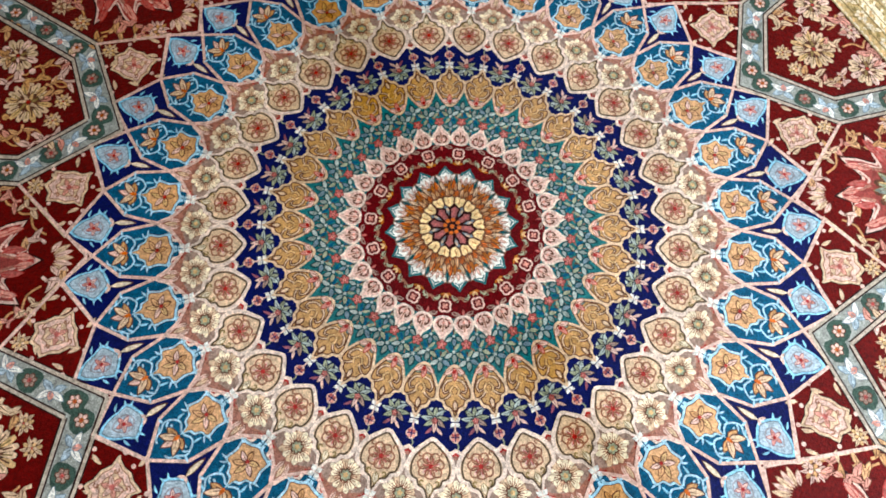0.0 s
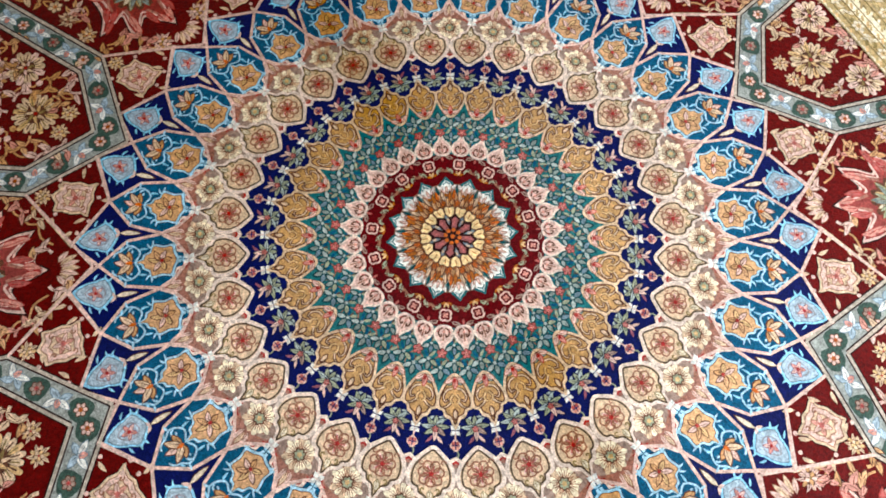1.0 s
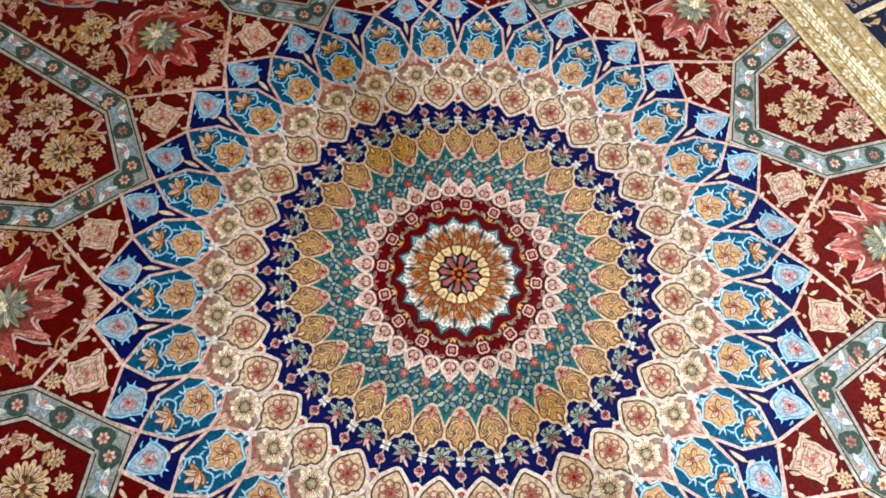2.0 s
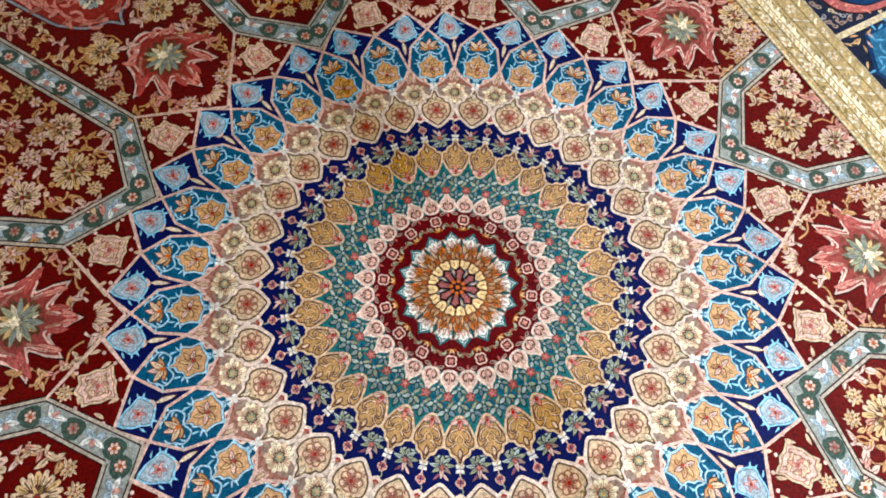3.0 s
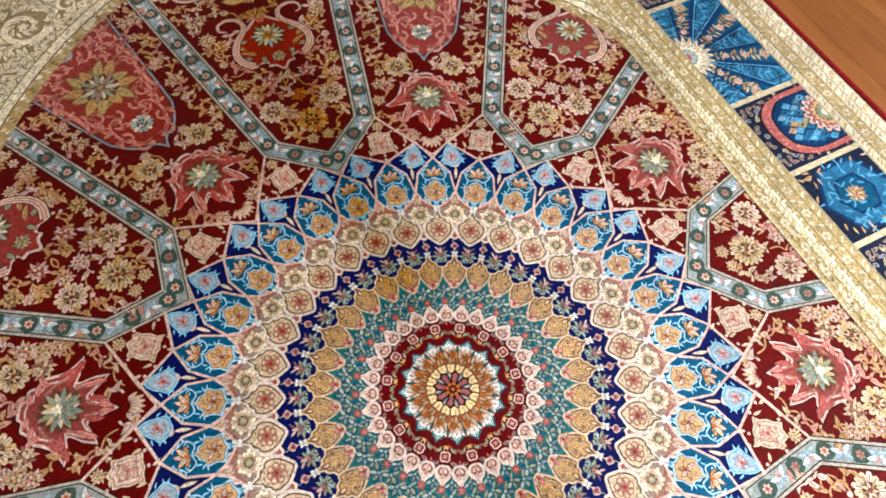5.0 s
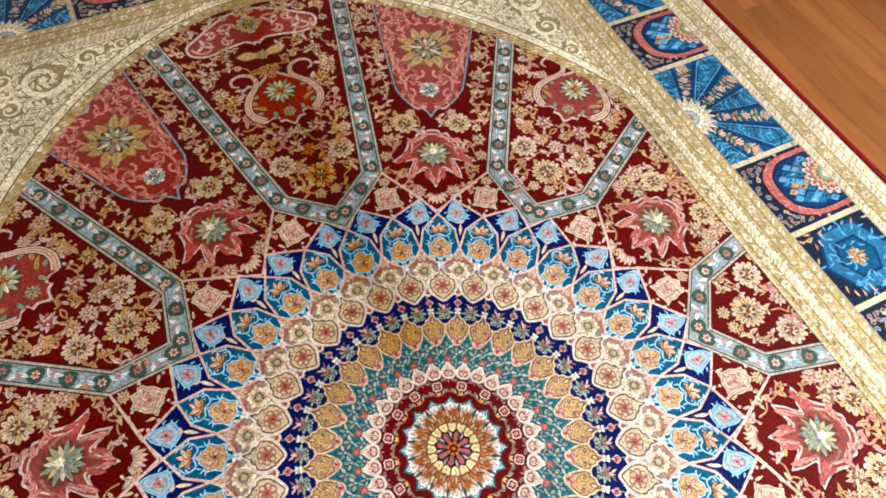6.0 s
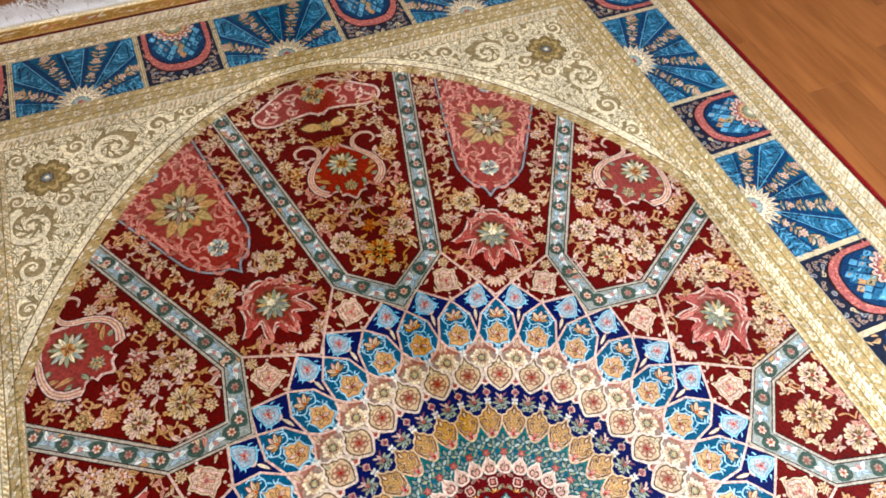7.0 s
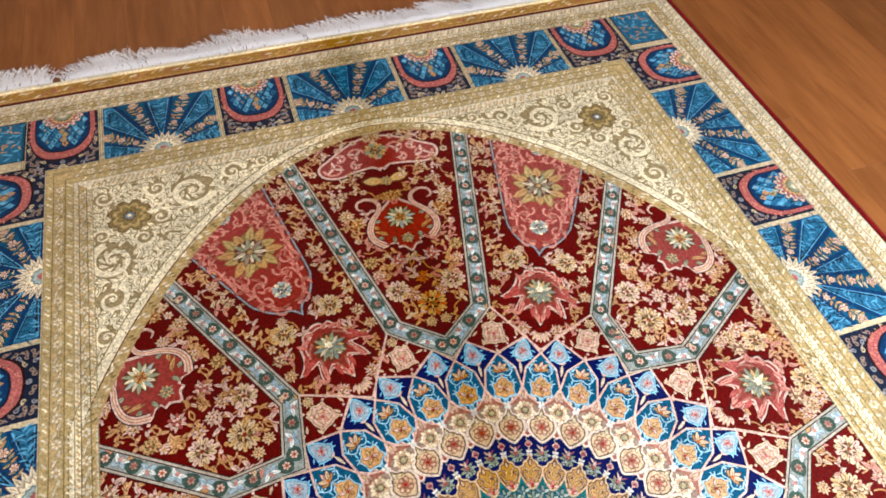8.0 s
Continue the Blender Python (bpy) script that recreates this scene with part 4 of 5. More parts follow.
def shield_shape(w):
    """A rose shield with a large gold flower and curling sprays."""
    half = [(1.53, 0), (1.575, 0.028), (1.60, 0.085), (1.68, 0.145), (1.80, 0.178), (2.5, 0.30)]
    shape = mirrored(smooth(half, 3, False))
    w.poly(shape, "shield", 3)
    w.stroke(shape, 0.018, "dark", 4.6, closed=True)
    w.stroke(shape, 0.010, "grey", 5, closed=True)
    w.poly(shifted(scallops(0.09, 0.12, 10, 4), 1.985, 0), "olive", 5.2)
    for i in range(12):
        a = 30 * i
        frond(w, *shifted([(0.05, 0)], 1.985, 0, a)[0], a, 0.108 if i % 3 else 0.082, 0.058, 5.4 + 0.1 * (i % 2), "gold" if i % 2 else "tan", 0.12 * (-1) ** i, "olive", 0.004)
    w.poly(shifted(scallops(0.062, 0.088, 12, 3, sharp=True), 1.985, 0), "umber", 6)
    for i in range(14):
        frond(w, *shifted([(0.012, 0)], 1.985, 0, 360 * i / 14)[0], 360 * i / 14, 0.078 if i % 2 else 0.056, 0.027, 6.2 + 0.3 * (i % 2), ("sand", "sage", "taupe")[i % 3], 0.14, "umber", 0.0025)
    w.poly(shifted(scallops(0.016, 0.026, 6, 2), 1.985, 0), "umber", 7)
    w.poly(shifted(scallops(0.010, 0.018, 6, 2), 1.985, 0), "gold", 7.2)
    rosette(w, 1.70, 0, 0.042, 5, ("umber", "mint", "slate", "ivory", "pine"), 12)
    rosette(w, 2.25, 0, 0.036, 5, ("umber", "mint", "slate", "blush", "brick"), 12)
    for s in (1, -1):
        # long curling sprays up each side
        for line in ([(1.585, 0.02), (1.63, 0.075), (1.70, 0.110), (1.775, 0.105), (1.80, 0.070), (1.775, 0.055)],
                     [(1.74, 0.125), (1.82, 0.140), (1.875, 0.150), (1.90, 0.125), (1.875, 0.112)],
                     [(1.86, 0.165), (1.96, 0.178), (2.04, 0.190), (2.07, 0.165), (2.045, 0.150)],
                     [(2.05, 0.205), (2.15, 0.200), (2.19, 0.160), (2.16, 0.130), (2.12, 0.145)],
                     [(2.16, 0.075), (2.22, 0.105), (2.29, 0.085), (2.33, 0.045)],
                     [(2.20, 0.215), (2.27, 0.200), (2.32, 0.165), (2.30, 0.135)]):
            line = smooth([(x, s * y) for x, y in line], 3, False)
            w.stroke(line, 0.028, "brick", 4.7, taper=True)
            w.stroke(line, 0.019, "pink", 5, taper=True)
            for k, (x, y) in enumerate(line[2:-2:4]):
                frond(w, x, y, s * (40 + 95 * k), 0.056, 0.030, 5.1, "pink" if k % 2 else "roan", 0.4 * s, "brick", 0.0025)
    rng = random.Random(8)
    spots = []
    for _ in range(1500):
        x, y = rng.uniform(1.60, 2.46), rng.uniform(0.03, 0.28)
        if y > (0.150 + (x - 1.80) * 0.175 if x > 1.8 else 0.085 + (x - 1.6) * 0.28):
            continue
        if math.hypot(x - 1.985, y) < 0.165 or math.hypot(x - 1.70, y) < 0.065 or math.hypot(x - 2.25, y) < 0.06 or any(math.hypot(x - a, y - b) < 0.062 for a, b in spots):
            continue
        spots.append((x, y))
        turn, hand = rng.uniform(0, 360), rng.choice((-1, 1))
        for s in (1, -1):
            w.stroke(spiral(x, s * y, 0.034, 0.75, s * turn, s * hand, 9), 0.014, "pink", 5, taper=True)
            frond(w, x, s * y, s * (turn + 50), 0.050, 0.024, 5.3, "pink" if hand > 0 else "roan", 0.4 * s, "brick", 0.0025)
            frond(w, x, s * y, s * (turn + 220), 0.044, 0.022, 5.3, "pink", -0.4 * s, "brick", 0.0025)


def panel_edge(x):
    """Half width of the panel between two arched ones, along the nearer band."""
    a = radians(-22.5)
    px, py = polar(1.227, 11.55)
    ux, uy = polar(1, 13.9)
    qx, qy = px * math.cos(a) - py * math.sin(a), px * math.sin(a) + py * math.cos(a)
    vx, vy = ux * math.cos(a) - uy * math.sin(a), ux * math.sin(a) + uy * math.cos(a)
    return -(qy + (x - qx) * vy / vx)


def panels_b():
    rng = random.Random(23)
    for turns, reach in (((67.5, 112.5, 247.5, 292.5), 2.42), ((22.5, 157.5, 202.5, 337.5), 1.72)):
        w = Weave()
        bloom = Weave()
        lotus(bloom, 1.30, 3)
        inner = [("lotus", bloom)]
        taken = [(1.32, 0, 0.135), (1.31, 0.11, 0.05), (1.19, 0.07, 0.055), (1.09, 0, 0.05), (1.27, 0.165, 0.03)]
        if reach > 2:
            top = Weave()
            shield_shape(top)
            inner.append(("shield", top))
            for f in range(11):
                x = 1.53 + f * 0.09
                y = 0 if f == 0 else min(0.19 + (x - 1.80) * 0.175, 0.075 + 0.28 * (x - 1.53) ** 0.5)
                for q in (0.0, 0.4, 0.8):
                    taken.append((x, y * q, 0.05))
        for s in (1, -1):
            top = Weave()
            rosette(top, 1.49, s * 0.125, 0.053, 3, ("umber", "cream", "olive", "straw", "brick"), 10)
            inner.append(("round_flower", top))
        taken.append((1.49, 0.125, 0.05))
        region = [(1.05, 0), (1.05, 0.03), (1.19, panel_edge(1.2) - 0.035), (reach, panel_edge(reach) - 0.03), (reach, 0)]
        strew(w, region, taken, 0.047, 3, rng, LEAVES, BLOSSOMS, 0.076, 0.28)
        around("lotus_panel", w, 4, 0, "", inner, turns)


def arch(y):
    """Half width of the domed field at the height y."""
    k = min(abs(y) / 2.482, 1.0)
    return min(1.74 * (1 - k ** 1.8) ** (1 / 1.8), 1.49)


def spandrels():
    rng = random.Random(31)
    ys = [2.482 * math.sin(radians(90 * i / 60)) for i in range(61)]
    curve = [(arch(y), y) for y in ys]
    w = Weave()
    w.poly(curve + [(0, 2.56), (1.57, 2.56), (1.57, 0)], "khaki", 10)
    # the rim of the dome: a broken gold guard, then a plain pale band
    n = len(curve)
    normal = []
    for i, (x, y) in enumerate(curve):
        (ax, ay), (bx, by) = curve[max(i - 1, 0)], curve[min(i + 1, n - 1)]
        d = math.hypot(bx - ax, by - ay)
        normal.append(((by - ay) / d, (ax - bx) / d))
    def along(off):
        return [(x + nx * off, y + ny * off) for (x, y), (nx, ny) in zip(curve, normal)]
    w.stroke(along(0.022), 0.054, "gold", 11)
    w.stroke(along(0.050), 0.006, "umber", 11.4)
    w.stroke(along(0.074), 0.042, "ivory", 11.2)
    w.stroke(along(0.098), 0.006, "olive", 11.6)
    rim = along(0.020)
    for i in range(n - 1):
        steps = max(1, int(math.hypot(rim[i + 1][0] - rim[i][0], rim[i + 1][1] - rim[i][1]) / 0.021))
        turn = math.degrees(math.atan2(rim[i + 1][1] - rim[i][1], rim[i + 1][0] - rim[i][0]))
        for j in range(steps):
            px, py = [rim[i][k] + (rim[i + 1][k] - rim[i][k]) * j / steps for k in (0, 1)]
            leaf(w, px, py, turn + (28 if j % 2 else -152), 0.028, 0.017, 12, ("sand", "olive", "biscuit")[(i + j) % 3], 0.2)
    cx, cy = 1.30, 2.235
    for r0, r1, key, up in ((0.082, 0.112, "umber", 0), (0.078, 0.106, "olive", 0.4), (0.060, 0.086, "gold", 0.8), (0.048, 0.066, "olive", 1.0), (0.024, 0.034, "umber", 1.4), (0.018, 0.026, "slate", 1.7), (0.008, 0.012, "ivory", 2)):
        w.poly(shifted(scallops(r0, r1, 8, 4), cx, cy), key, 11.8 + up)
    taken = [(cx, cy, 0.115)]
    # large pale scrolls with leaves on a drab ground
    for x, y, r, a, hand in ((0.985, 2.325, 0.112, 200, 1), (1.385, 1.97, 0.112, 70, -1), (1.15, 2.19, 0.062, 0, 1), (1.24, 2.075, 0.052, 200, 1),
                             (0.77, 2.40, 0.066, 180, -1), (1.40, 1.74, 0.078, 90, 1), (1.43, 1.54, 0.055, 90, -1), (0.60, 2.435, 0.048, 180, 1), (1.16, 2.385, 0.058, 30, -1), (1.42, 2.385, 0.056, 120, 1), (1.435, 2.13, 0.046, 10, 1), (1.445, 1.38, 0.04, 90, 1)):
        coil = spiral(x, y, r, 1.35, a, hand, 26)
        w.stroke(coil, r * 0.42, "olive", 10.5, taper=True)
        w.stroke(coil, r * 0.36, "ivory", 11.3, taper=True)
        w.poly(shifted(scallops(r * 0.13, r * 0.22, 5, 3), x, y), "ivory", 11.8)
        m = 9 if r > 0.1 else 6
        for i in range(m):
            b = a + 360 * i / m
            ox, oy = x + r * 0.98 * math.cos(radians(b)), y + r * 0.98 * math.sin(radians(b))
            frond(w, ox, oy, b + hand * 62, r * 0.42 + 0.016, 0.034, 10.7, "ivory", 0.5 * hand, "olive", 0.0045)
            if r > 0.1:
                ox, oy = x + r * 0.62 * math.cos(radians(b)), y + r * 0.62 * math.sin(radians(b))
                frond(w, ox, oy, b + hand * 120, 0.046, 0.028, 11.0, "ivory", 0.5 * hand, "olive", 0.0042)
        taken.append((x, y, r * 1.18))
    for _ in range(9000):
        x, y = rng.uniform(0.05, 1.475), rng.uniform(0.3, 2.47)
        if x < arch(y) + 0.075 or (y > 2.3 and x < 0.3) or any(math.hypot(x - a, y - b) < r for a, b, r in taken):
            continue
        taken.append((x, y, 0.041))
        hand = rng.choice((-1, 1))
        a = rng.uniform(0, 360)
        w.stroke(spiral(x, y, 0.034, 0.95, a, hand, 12), 0.021, "ivory", 10.6, taper=True)
        for b, long in ((60, 0.052), (190, 0.050), (300, 0.046)):
            frond(w, x, y, a + b, long, 0.034, 10.9, "ivory", 0.45 * hand, "olive", 0.0042)
    me = w.mesh("corner_scroll")
    for sx, sy in ((1, 1), (-1, 1), (1, -1), (-1, -1)):
        ob = new("corner_scroll", me)
        ob.parent = carpet
        ob.scale = (sx, sy, 1)


def guard(x0, x1, y0, y1, ground, keys, rng, layer, pitch=0.05, line="fawn"):
    """A frame of guard band between two rectangles; a wide one has a gold middle with flowers and two barred edges."""
    for side, (a, b, long0, long1) in enumerate(((y0, y1, x0, x1), (y0, y1, x0, x1), (x0, x1, y0, y1), (x0, x1, y0, y1))):
        w = Weave()
        s = 1 if side % 2 == 0 else -1
        def at(u, v):
            return (u, s * v) if side < 2 else (s * v, u)
        wide = b - a
        def strip(f0, f1, key, up):
            # mitred at the corners
            q0, q1 = long0 + (long1 - long0) * f0, long0 + (long1 - long0) * f1
            v0, v1 = a + wide * f0, a + wide * f1
            w.poly([at(-q0, v0), at(q0, v0), at(q1, v1), at(-q1, v1)], key, layer + up)
        def bars(f0, f1):
            v0, v1 = a + wide * f0, a + wide * f1
            n = int(2 * long0 / 0.024)
            for i in range(n):
                u = -long0 + 2 * long0 * (i + 0.5) / n + rng.uniform(-0.007, 0.007)
                h = (v1 - v0) * rng.uniform(0.24, 0.38)
                vm = (v0 + v1) / 2
                w.stroke([at(u - 0.010, vm - h), at(u + 0.002, vm), at(u + 0.010, vm + h)], 0.0085, keys[i % len(keys)] if i % 3 else "wheat", layer + 1.2)
        base = 0 if side < 2 else 90
        if wide > 0.08:
            strip(0, 0.30, ground, 0)
            strip(0.30, 0.72, "honey", 0.05)
            for _ in range(int(long1 * 90)):
                leaf(w, *at(rng.uniform(-long0, long0), a + wide * rng.uniform(0.36, 0.60)), rng.uniform(0, 360), 0.034, 0.018, layer + 0.4, rng.choice(("gold", "wheat", "fawn")), 0.3)
            strip(0.72, 1, ground, 0)
            bars(0.02, 0.28)
            bars(0.74, 0.98)
            n = int(2 * long1 / 0.062)
            for i in range(n):
                u = -long0 + 2 * long0 * (i + 0.5) / n
                x, y = at(u, a + wide * 0.51)
                if i % 2:
                    flower(w, x, y, 0.021, layer + 1, "sand", "straw", "olive", "fawn", 6, base + 30 * i)
                else:
                    for q in (40, 220, 150):
                        frond(w, x, y, base + q * s, 0.036, 0.019, layer + 1, "sand" if q != 150 else "wheat", 0.3, "olive", 0.002)
            for f in (0.30, 0.72):
                q, v = long0 + (long1 - long0) * f, a + wide * f
                w.stroke([at(-q, v), at(q, v)], 0.005, "olive", layer + 2)
        else:
            strip(0, 1, ground, 0)
            bars(0.04, 0.96)
        for v, q in ((a, long0), (b, long1)):
            w.stroke([at(-q, v), at(q, v)], 0.005, line, layer + 2)
        w.piece("guard_band", carpet)


def fan_panel(wide, deep):
    """A blue panel with a half sunburst on its inner side; x along the border, y outwards."""
    w = Weave()
    h = wide / 2
    w.poly([(-h, 0), (h, 0), (h, deep), (-h, deep)], "deep", 12)
    n = 9
    rays = [180 * i / n for i in range(n + 1)]
    def hit(a):
        c, s = math.cos(radians(a)), math.sin(radians(a))
        k = min(h / max(abs(c), 1e-6), deep / max(s, 1e-6))
        return (k * c, k * s)
    rng = random.Random(7)
    for i in range(n):
        a, b = rays[i] + 1.6, rays[i + 1] - 1.6
        pa, pb = hit(a), hit(b)
        shape = [polar(0.08, (a + b) / 2), pa]
        if abs(pa[0]) >= h - 1e-4 and abs(pb[1]) >= deep - 1e-4 and abs(pa[1] - deep) > 1e-4:
            shape.append((math.copysign(h, pa[0]), deep))
        if abs(pb[0]) >= h - 1e-4 and abs(pa[1]) >= deep - 1e-4 and abs(pb[1] - deep) > 1e-4:
            shape.append((math.copysign(h, pb[0]), deep))
        shape.append(pb)
        mid = (a + b) / 2
        far = hit(mid)
        reach = math.hypot(*far)
        if i % 2 == 0:
            w.poly(shape, "blue", 12.5)
            for size in (0.90, 0.74):
                w.stroke(shifted(shape + shape[:1], far[0] * (1 - size) * 0.55, far[1] * (1 - size) * 0.55, 0, size), 0.006, "azure" if size > 0.8 else "ink", 13)
            for k in range(12):
                f = (0.36 + 0.052 * k) * reach
                x, y = polar(f, mid + rng.uniform(-2, 2))
                for s in (1, -1):
                    leaf(w, x, y, mid + s * rng.uniform(15, 70), 0.050 * f / reach + 0.006, 0.011, 13, rng.choice(("azure", "azure", "teal", "ink")), 0.5 * s)
        else:
            w.poly(shape, "teal", 12.5)
            for k in range(11):
                f = (0.34 + 0.060 * k) * reach
                x, y = polar(f, mid)
                g = f / reach
                if k % 4 == 2:
                    flower(w, x, y, 0.010 + 0.016 * g, 13, "blush", "straw", "rose", "ink", 6)
                else:
                    for s in (1, -1):
                        frond(w, x, y, mid + s * rng.uniform(30, 62), 0.018 + 0.030 * g, 0.010 + 0.012 * g, 12.8, rng.choice(("tan", "biscuit", "straw", "fawn")), 0.3 * s, "ink", 0.003)
    for r0, r1, m, key, up in ((0.098, 0.140, 22, "umber", 1), (0.092, 0.132, 22, "sand", 1.3), (0.066, 0.088, 18, "bark", 1.6), (0.060, 0.082, 18, "ivory", 1.9), (0.044, 0.052, 12, "slate", 2.2), (0.036, 0.046, 12, "mint", 2.5), (0.016, 0.022, 8, "coral", 2.8)):
        w.poly([p for p in scallops(r0, r1, m, 4, sharp=True) if p[1] >= -1e-6], key, 12 + up)
    for i in range(11):
        w.stroke([polar(0.086, 180 * (i + 0.5) / 11), polar(0.112, 180 * (i + 0.5) / 11)], 0.005, "fawn", 13.5)
    return w


def arch_panel(wide, deep):
    """A dark panel with a coral arch that opens outwards over a blue ground with diamonds."""
    w = Weave()
    h = wide / 2
    w.poly([(-h, 0), (h, 0), (h, deep), (-h, deep)], "ink", 12)
    rng = random.Random(9)
    spots = []
    for _ in range(1500):
        x, y = rng.uniform(0.0, h - 0.014), rng.uniform(0.012, deep * 0.62)
        if (x / (h * 0.96)) ** 2.4 + ((deep - y) / (deep * 0.90)) ** 2.4 < 1 or any(math.hypot(x - a, y - b) < 0.026 for a, b in spots):
            continue
        spots.append((x, y))
        turn = rng.uniform(0, 360)
        key = rng.choice(("taupe", "biscuit", "grey", "taupe"))
        for s in (1, -1):
            w.stroke(spiral(s * x, y, 0.015, 0.8, turn if s > 0 else 180 - turn, s, 7), 0.0065, key, 12.5)
            leaf(w, s * x, y, turn if s > 0 else 180 - turn, 0.028, 0.014, 12.6, key, 0.3 * s)
    def bowl(kx, ky):
        side = [(h * kx, deep), (h * kx, deep * 0.62), (h * kx * 0.84, deep * (1 - ky * 0.76)), (h * kx * 0.5, deep * (1 - ky * 0.95)), (0, deep * (1 - ky))]
        side = smooth(side, 3, False)
        return side + [(-x, y) for x, y in reversed(side[:-1])]
    w.poly(bowl(0.93, 0.86), "dark", 13)
    w.poly(bowl(0.90, 0.83), "coral", 13.3)
    ring = bowl(0.82, 0.76)
    for (ax, ay), (bx, by) in zip(ring, ring[1:]):
        for f in (0.25, 0.75):
            frond(w, ax + (bx - ax) * f, ay + (by - ay) * f, rng.uniform(0, 360), 0.026, 0.012, 13.4, "pink", 0.3, "brick", 0.002)
    w.poly(bowl(0.77, 0.71), "ink", 13.7)
    w.poly(bowl(0.73, 0.68), "deep", 13.8)
    # diamonds in rows: dark, pale and azure by turns
    for row in range(8):
        for col in range(-4, 5):
            x, y = (col + 0.5 * (row % 2)) * h * 0.20 + rng.uniform(-0.006, 0.006), deep * (0.36 + 0.082 * row)
            if not inside((x * 1.12, deep - (deep - y) * 1.06), bowl(0.70, 0.66)):
                continue
            pick = (abs(col * 2 + row % 2) + row) % 4
            key = ("azure", "ink", "blue", "blue")[pick] if col else ("fawn", "ink", "tan", "azure")[pick]
            w.poly(shifted(mirrored([(-0.026, 0), (0, 0.019), (0.026, 0)]), x, y, 90), key, 14)
            leaf(w, x, y - 0.012, 90, 0.026, 0.011, 14.3, rng.choice(("azure", "sky", "blue", "tan", "ink")), 0.2)
    for s, key, up in ((1.08, "ink", 0), (1.0, "blush", 0.2), (0.84, "umber", 0.4), (0.79, "coral", 0.5), (0.62, "straw", 0.7), (0.46, "umber", 0.85), (0.40, "sage", 0.95), (0.2, "ivory", 1.1)):
        w.poly([(x * s, deep - y * s) for x, y in scallops(0.088, 0.112, 16, 3) if y >= -1e-6], key, 14.6 + up)
    for i in range(9):
        w.poly(shifted([polar(0.006, 60 * j) for j in range(6)], *[(p[0], deep - p[1]) for p in [polar(0.081, 180 * (i + 0.5) / 9)]][0]), "white", 16)
    return w


def middle_panel(wide, deep):
    """A blue panel with a stepped hexagon."""
    w = Weave()
    h = wide / 2
    w.poly([(-h, 0), (h, 0), (h, deep), (-h, deep)], "ink", 12)
    hexa = [(0, deep * 0.06), (h * 0.86, deep * 0.28), (h * 0.86, deep * 0.78), (0, deep * 0.97), (-h * 0.86, deep * 0.78), (-h * 0.86, deep * 0.28)]
    w.rimmed(hexa, "blue", "deep", 0.016, 12.5)
    inner = [(x * 0.55, deep * 0.5 + (y - deep * 0.5) * 0.55) for x, y in hexa]
    w.rimmed(inner, "teal", "deep", 0.012, 13.5)
    rng = random.Random(4)
    for _ in range(90):
        x, y = rng.uniform(-h, h) * 0.92, rng.uniform(0.04, 0.96) * deep
        leaf(w, x, y, rng.uniform(0, 360), 0.034, 0.014, 14.5, "azure" if inside((x, y), hexa) else rng.choice(("tan", "straw", "blush")), 0.4)
    flower(w, 0, deep * 0.5, 0.04, 15, "tan", "cream", "brick", "umber", 8)
    return w


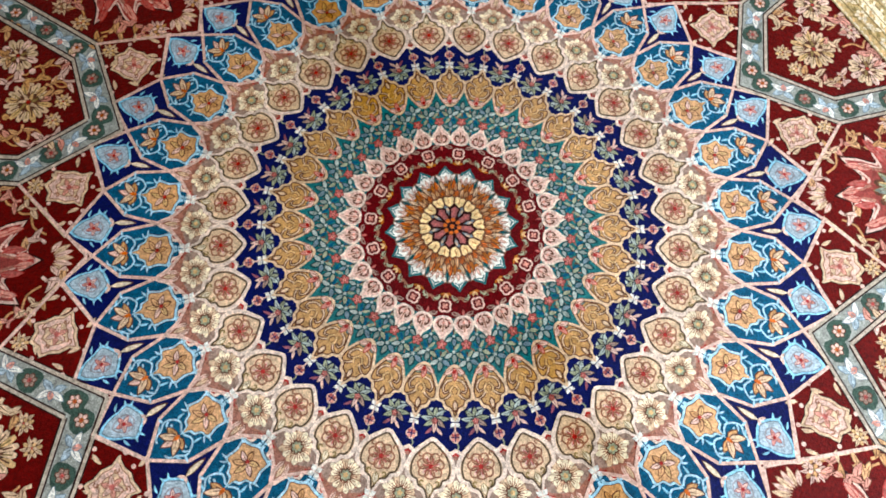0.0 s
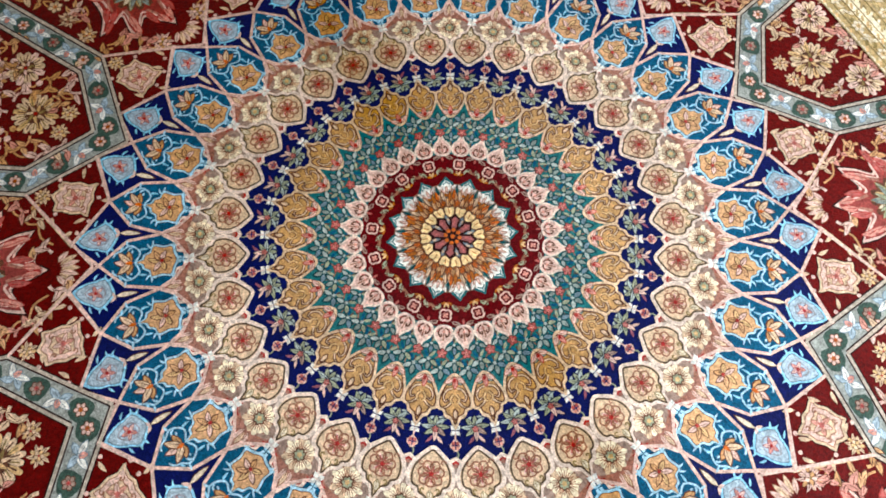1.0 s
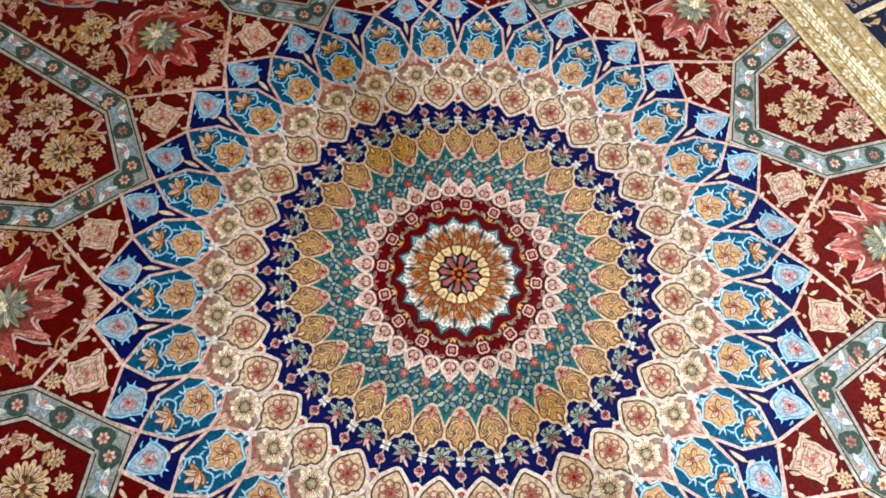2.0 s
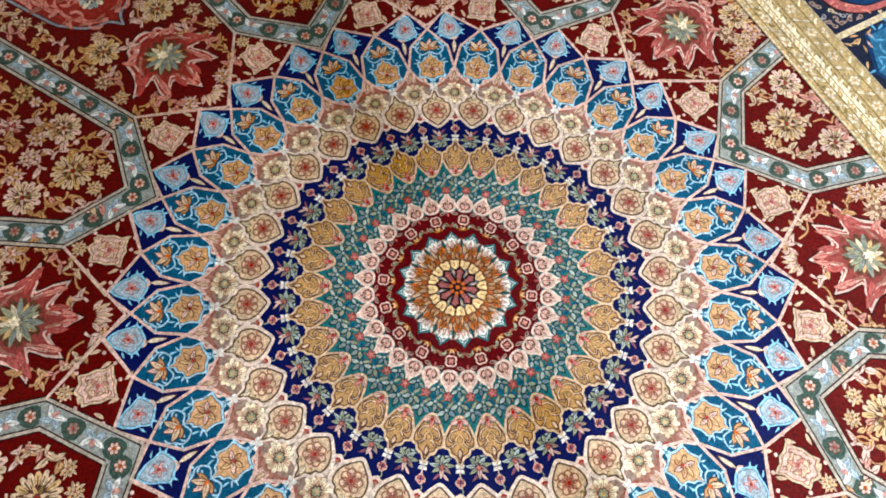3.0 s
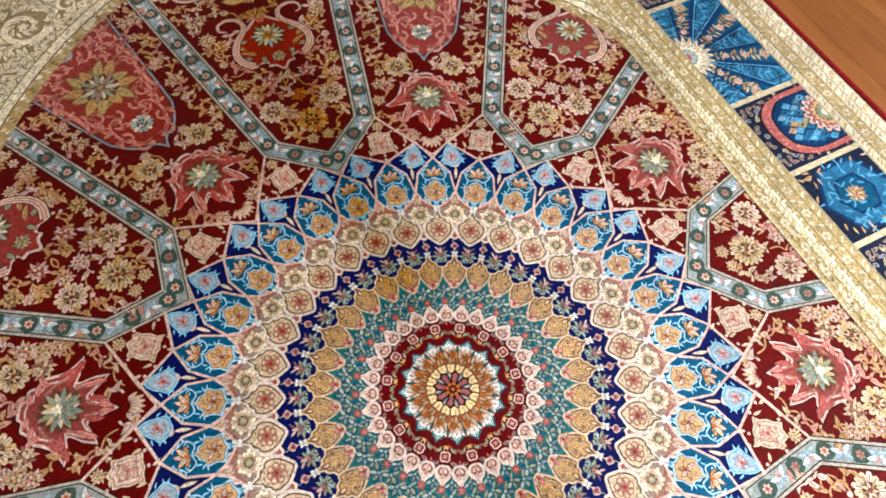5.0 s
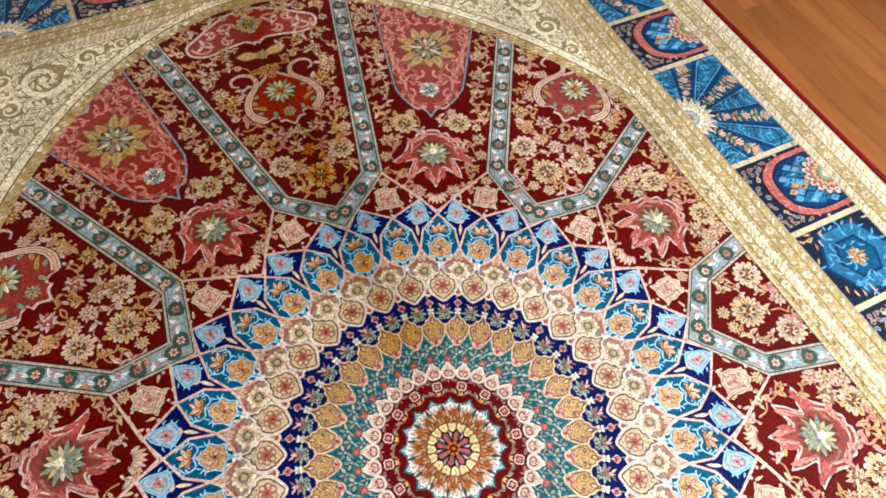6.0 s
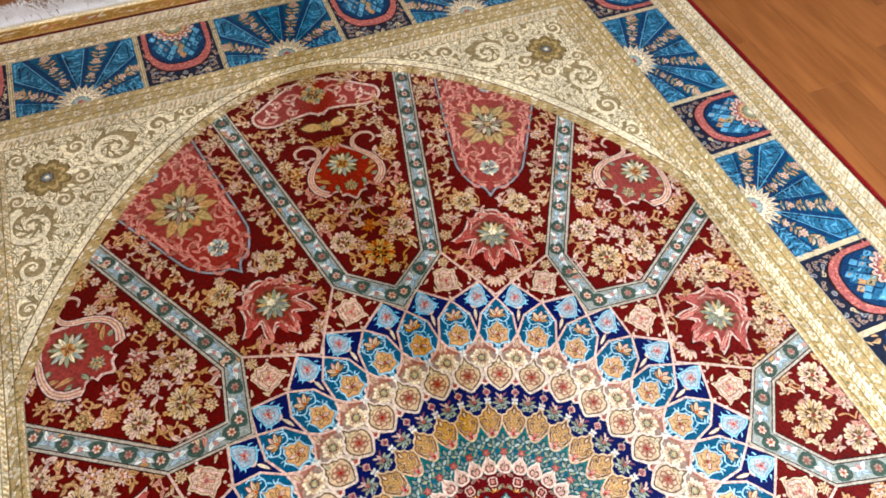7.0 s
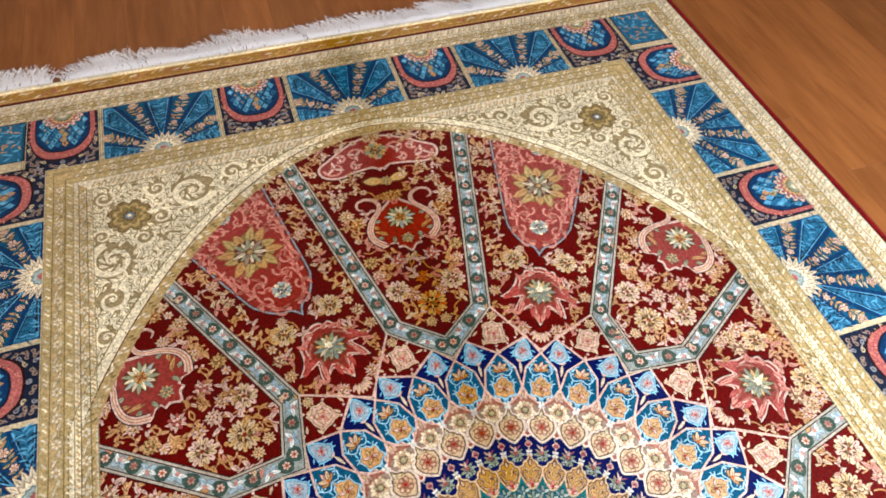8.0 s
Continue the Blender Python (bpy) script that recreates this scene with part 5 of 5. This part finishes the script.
def main_border():
    g = 0.026
    deep_y, deep_x = OUT_Y - IN_Y, OUT_X - IN_X
    bar = Weave()
    bar.poly([(-OUT_X, IN_Y), (OUT_X, IN_Y), (OUT_X, OUT_Y), (-OUT_X, OUT_Y)], "biscuit", 11)
    for s in (1, -1):
        ob = new("divider_band", bar.mesh("divider_band"))
        ob.parent, ob.scale = carpet, (1, s, 1)
    bar = Weave()
    bar.poly([(IN_X, -IN_Y), (OUT_X, -IN_Y), (OUT_X, IN_Y), (IN_X, IN_Y)], "biscuit", 11)
    for s in (1, -1):
        ob = new("divider_band", bar.mesh("divider_band"))
        ob.parent, ob.scale = carpet, (s, 1, 1)

    def row(cuts, kinds, deep, place):
        made = {}
        for (a, b), kind in zip(zip(cuts, cuts[1:]), kinds):
            wide = round(b - a - g, 3)
            key = (kind, wide)
            if key not in made:
                made[key] = {"fan": fan_panel, "arch": arch_panel, "middle": middle_panel}[kind](wide, deep - 0.012).mesh(kind + "_panel")
            for m in place((a + b) / 2):
                ob = new(kind + "_panel", made[key])
                ob.parent = carpet
                ob.matrix_basis = m
    top = [-1.82, -1.42, -0.78, -0.365, 0.284, 0.70, 1.346, 1.80]
    row(top, ["arch", "fan", "arch", "fan", "arch", "fan", "arch"], deep_y,
        lambda c: [pose(U * c, U * (IN_Y + 0.006), 0), pose(-U * c, -U * (IN_Y + 0.006), 0, 0, 0, 180)])
    side = [2.755, 2.345, 1.625, 1.245, 0.604, 0.204, -0.175, -0.585, -1.225, -1.61, -2.33, -2.735]
    row([-v for v in side], ["arch", "fan", "arch", "fan", "arch", "middle", "arch", "fan", "arch", "fan", "arch"], deep_x,
        lambda c: [pose(U * (IN_X + 0.006), -U * c, 0, 0, 0, -90), pose(-U * (IN_X + 0.006), U * c, 0, 0, 0, 90)])
    # corner squares
    for sx in (1, -1):
        for sy in (1, -1):
            w = Weave()
            x0, x1, y0, y1 = sx * 1.815, sx * (OUT_X - 0.006), sy * 2.79, sy * (OUT_Y - 0.006)
            w.rimmed([(x0, y0), (x1, y0), (x1, y1), (x0, y1)], "blue", "ink", 0.008, 12)
            rng = random.Random(2)
            for _ in range(60):
                x, y = rng.uniform(min(x0, x1) + 0.02, max(x0, x1) - 0.02), rng.uniform(min(y0, y1) + 0.02, max(y0, y1) - 0.02)
                leaf(w, x, y, rng.uniform(0, 360), 0.04, 0.015, 13, rng.choice(("azure", "azure", "tan")), 0.4)
            w.piece("corner_square", carpet)
    # fine lines through the dividers
    for c in top:
        for s in (1, -1):
            w = Weave()
            for d in (-0.006, 0.006):
                w.stroke([(s * c + d, s * IN_Y), (s * c + d, s * OUT_Y)], 0.004, "olive", 12)
            w.piece("divider_line", carpet)


def ends_and_edges():
    for s in (1, -1):
        w = Weave()
        def row(a, b, key, layer):
            w.poly([(-EDGE_X + 0.006, s * a), (EDGE_X - 0.006, s * a), (EDGE_X - 0.006, s * b), (-EDGE_X + 0.006, s * b)], key, layer)
        row(3.270, 3.296, "maroon", 13)
        row(3.290, 3.39, "ochre", 13.5)
        row(3.298, 3.303, "straw", 13.8)
        row(3.374, 3.389, "corn", 13.8)
        rng = random.Random(6)
        for i in range(150):
            x = -2.3 + 4.6 * (i + rng.random()) / 150
            key = rng.choice(("straw", "sand", "rose", "straw"))
            leaf(w, x, s * 3.34 + rng.uniform(-0.02, 0.02), rng.uniform(-30, 30) + rng.choice((0, 180)), 0.05, 0.018, 14, key, 0.4)
        w.piece("end_band", carpet, "gold end band with woven flourishes")
        bm = bmesh.new()
        # flat-woven selvage that carries the fringe
        y0, y1 = sorted((s * 3.385 * U, s * 3.412 * U))
        box(bm, -EDGE_X * U, EDGE_X * U, y0, y1, -0.004, 0.0032)
        bmesh.ops.bevel(bm, geom=bm.edges[:], offset=0.001, segments=2, affect="EDGES")
        part("selvage", bm, YARN["ivory"], carpet, "ivory flat-woven end")
    for s in (1, -1):
        bm = bmesh.new()
        steps = 60
        ring = []
        for i in range(steps + 1):
            y = -EDGE_Y * U + 2 * EDGE_Y * U * i / steps
            wob = 0.0015 * noise.noise((y * 5, s, 0))
            ring.append([bm.verts.new((s * (EDGE_X * U) + wob - 0.003 + 0.0062 * math.cos(a), y, 0.0004 + 0.0052 * math.sin(a))) for a in [2 * math.pi * k / 8 for k in range(8)]])
        for lo, hi in zip(ring, ring[1:]):
            for k in range(8):
                bm.faces.new((lo[k], lo[(k + 1) % 8], hi[(k + 1) % 8], hi[k]))
        part("overcast_edge", bm, YARN["cord"], carpet, "dark red overcast side cord")


def fringe():
    """White cotton tassels, matted and combed unevenly."""
    rng = random.Random(17)
    kinds = []
    for k in range(7):
        bm = bmesh.new()
        for _ in range(40):
            x = rng.uniform(-0.013, 0.013)
            long = rng.uniform(0.045, 0.088)
            drift = rng.uniform(-0.5, 0.35) - 0.15
            wave, ph, z0 = rng.uniform(0.001, 0.004), rng.uniform(0, 6), rng.uniform(0.0, 0.005)
            last = None
            for i in range(6):
                f = i / 5
                c = (x + drift * long * f * f + wave * math.sin(ph + 5 * f), long * f, -0.003 + z0 * math.sin(math.pi * min(1, f * 1.2)) + 0.001)
                r = 0.0011 * (1 - 0.5 * f)
                now = [bm.verts.new((c[0] + r * math.cos(a), c[1], c[2] + r * math.sin(a))) for a in (0.5, 2.6, 4.7)]
                if last:
                    for j in range(3):
                        bm.faces.new((last[j], last[(j + 1) % 3], now[(j + 1) % 3], now[j]))
                last = now
        me = bpy.data.meshes.new("tassel")
        bm.to_mesh(me)
        bm.free()
        me.materials.append(THREAD)
        kinds.append(me)
    for s in (1, -1):
        x = -EDGE_X * U + 0.008
        while x < EDGE_X * U - 0.008:
            if s > 0 and -1.70 < x / U < -1.60:
                x += 0.012
                continue
            ob = new("tassel", rng.choice(kinds))
            ob.parent = carpet
            size = 0.95 + 0.5 * noise.noise((x * 7, s * 3.0, 0)) + 0.25 * noise.noise((x * 25, s * 3.0, 4))
            ob.matrix_basis = pose(x, s * 3.405 * U, 0, 0, 0, rng.uniform(-16, 16) + 16 * noise.noise((x * 4, 9, s)) + (0 if s > 0 else 180)) @ Matrix.Diagonal((1, size, 1, 1))
            x += rng.uniform(0.008, 0.022)


floor = room()
backing()
star()
small_petals()
tan_petals()
cream_and_taupe()
hexagons()
red_squares()
bands()
panels_a()
panels_b()
spandrels()
rng_guard = random.Random(41)
guard(1.565, IN_X, 2.545, IN_Y, "wheat", ("sand", "gold", "ivory", "sand"), rng_guard, 11, 0.036)
guard(1.475, 1.565, 2.470, 2.545, "sand", ("ivory", "straw", "wheat"), rng_guard, 10.6, 0.04)
guard(OUT_X, 2.235, OUT_Y, 3.205, "sand", ("ivory", "gold", "straw", "gold"), rng_guard, 11, 0.036)
guard(2.235, 2.285, 3.205, 3.275, "sand", ("blush", "straw", "ivory"), rng_guard, 10.8, 0.04)
main_border()
ends_and_edges()
fringe()
planks(floor)
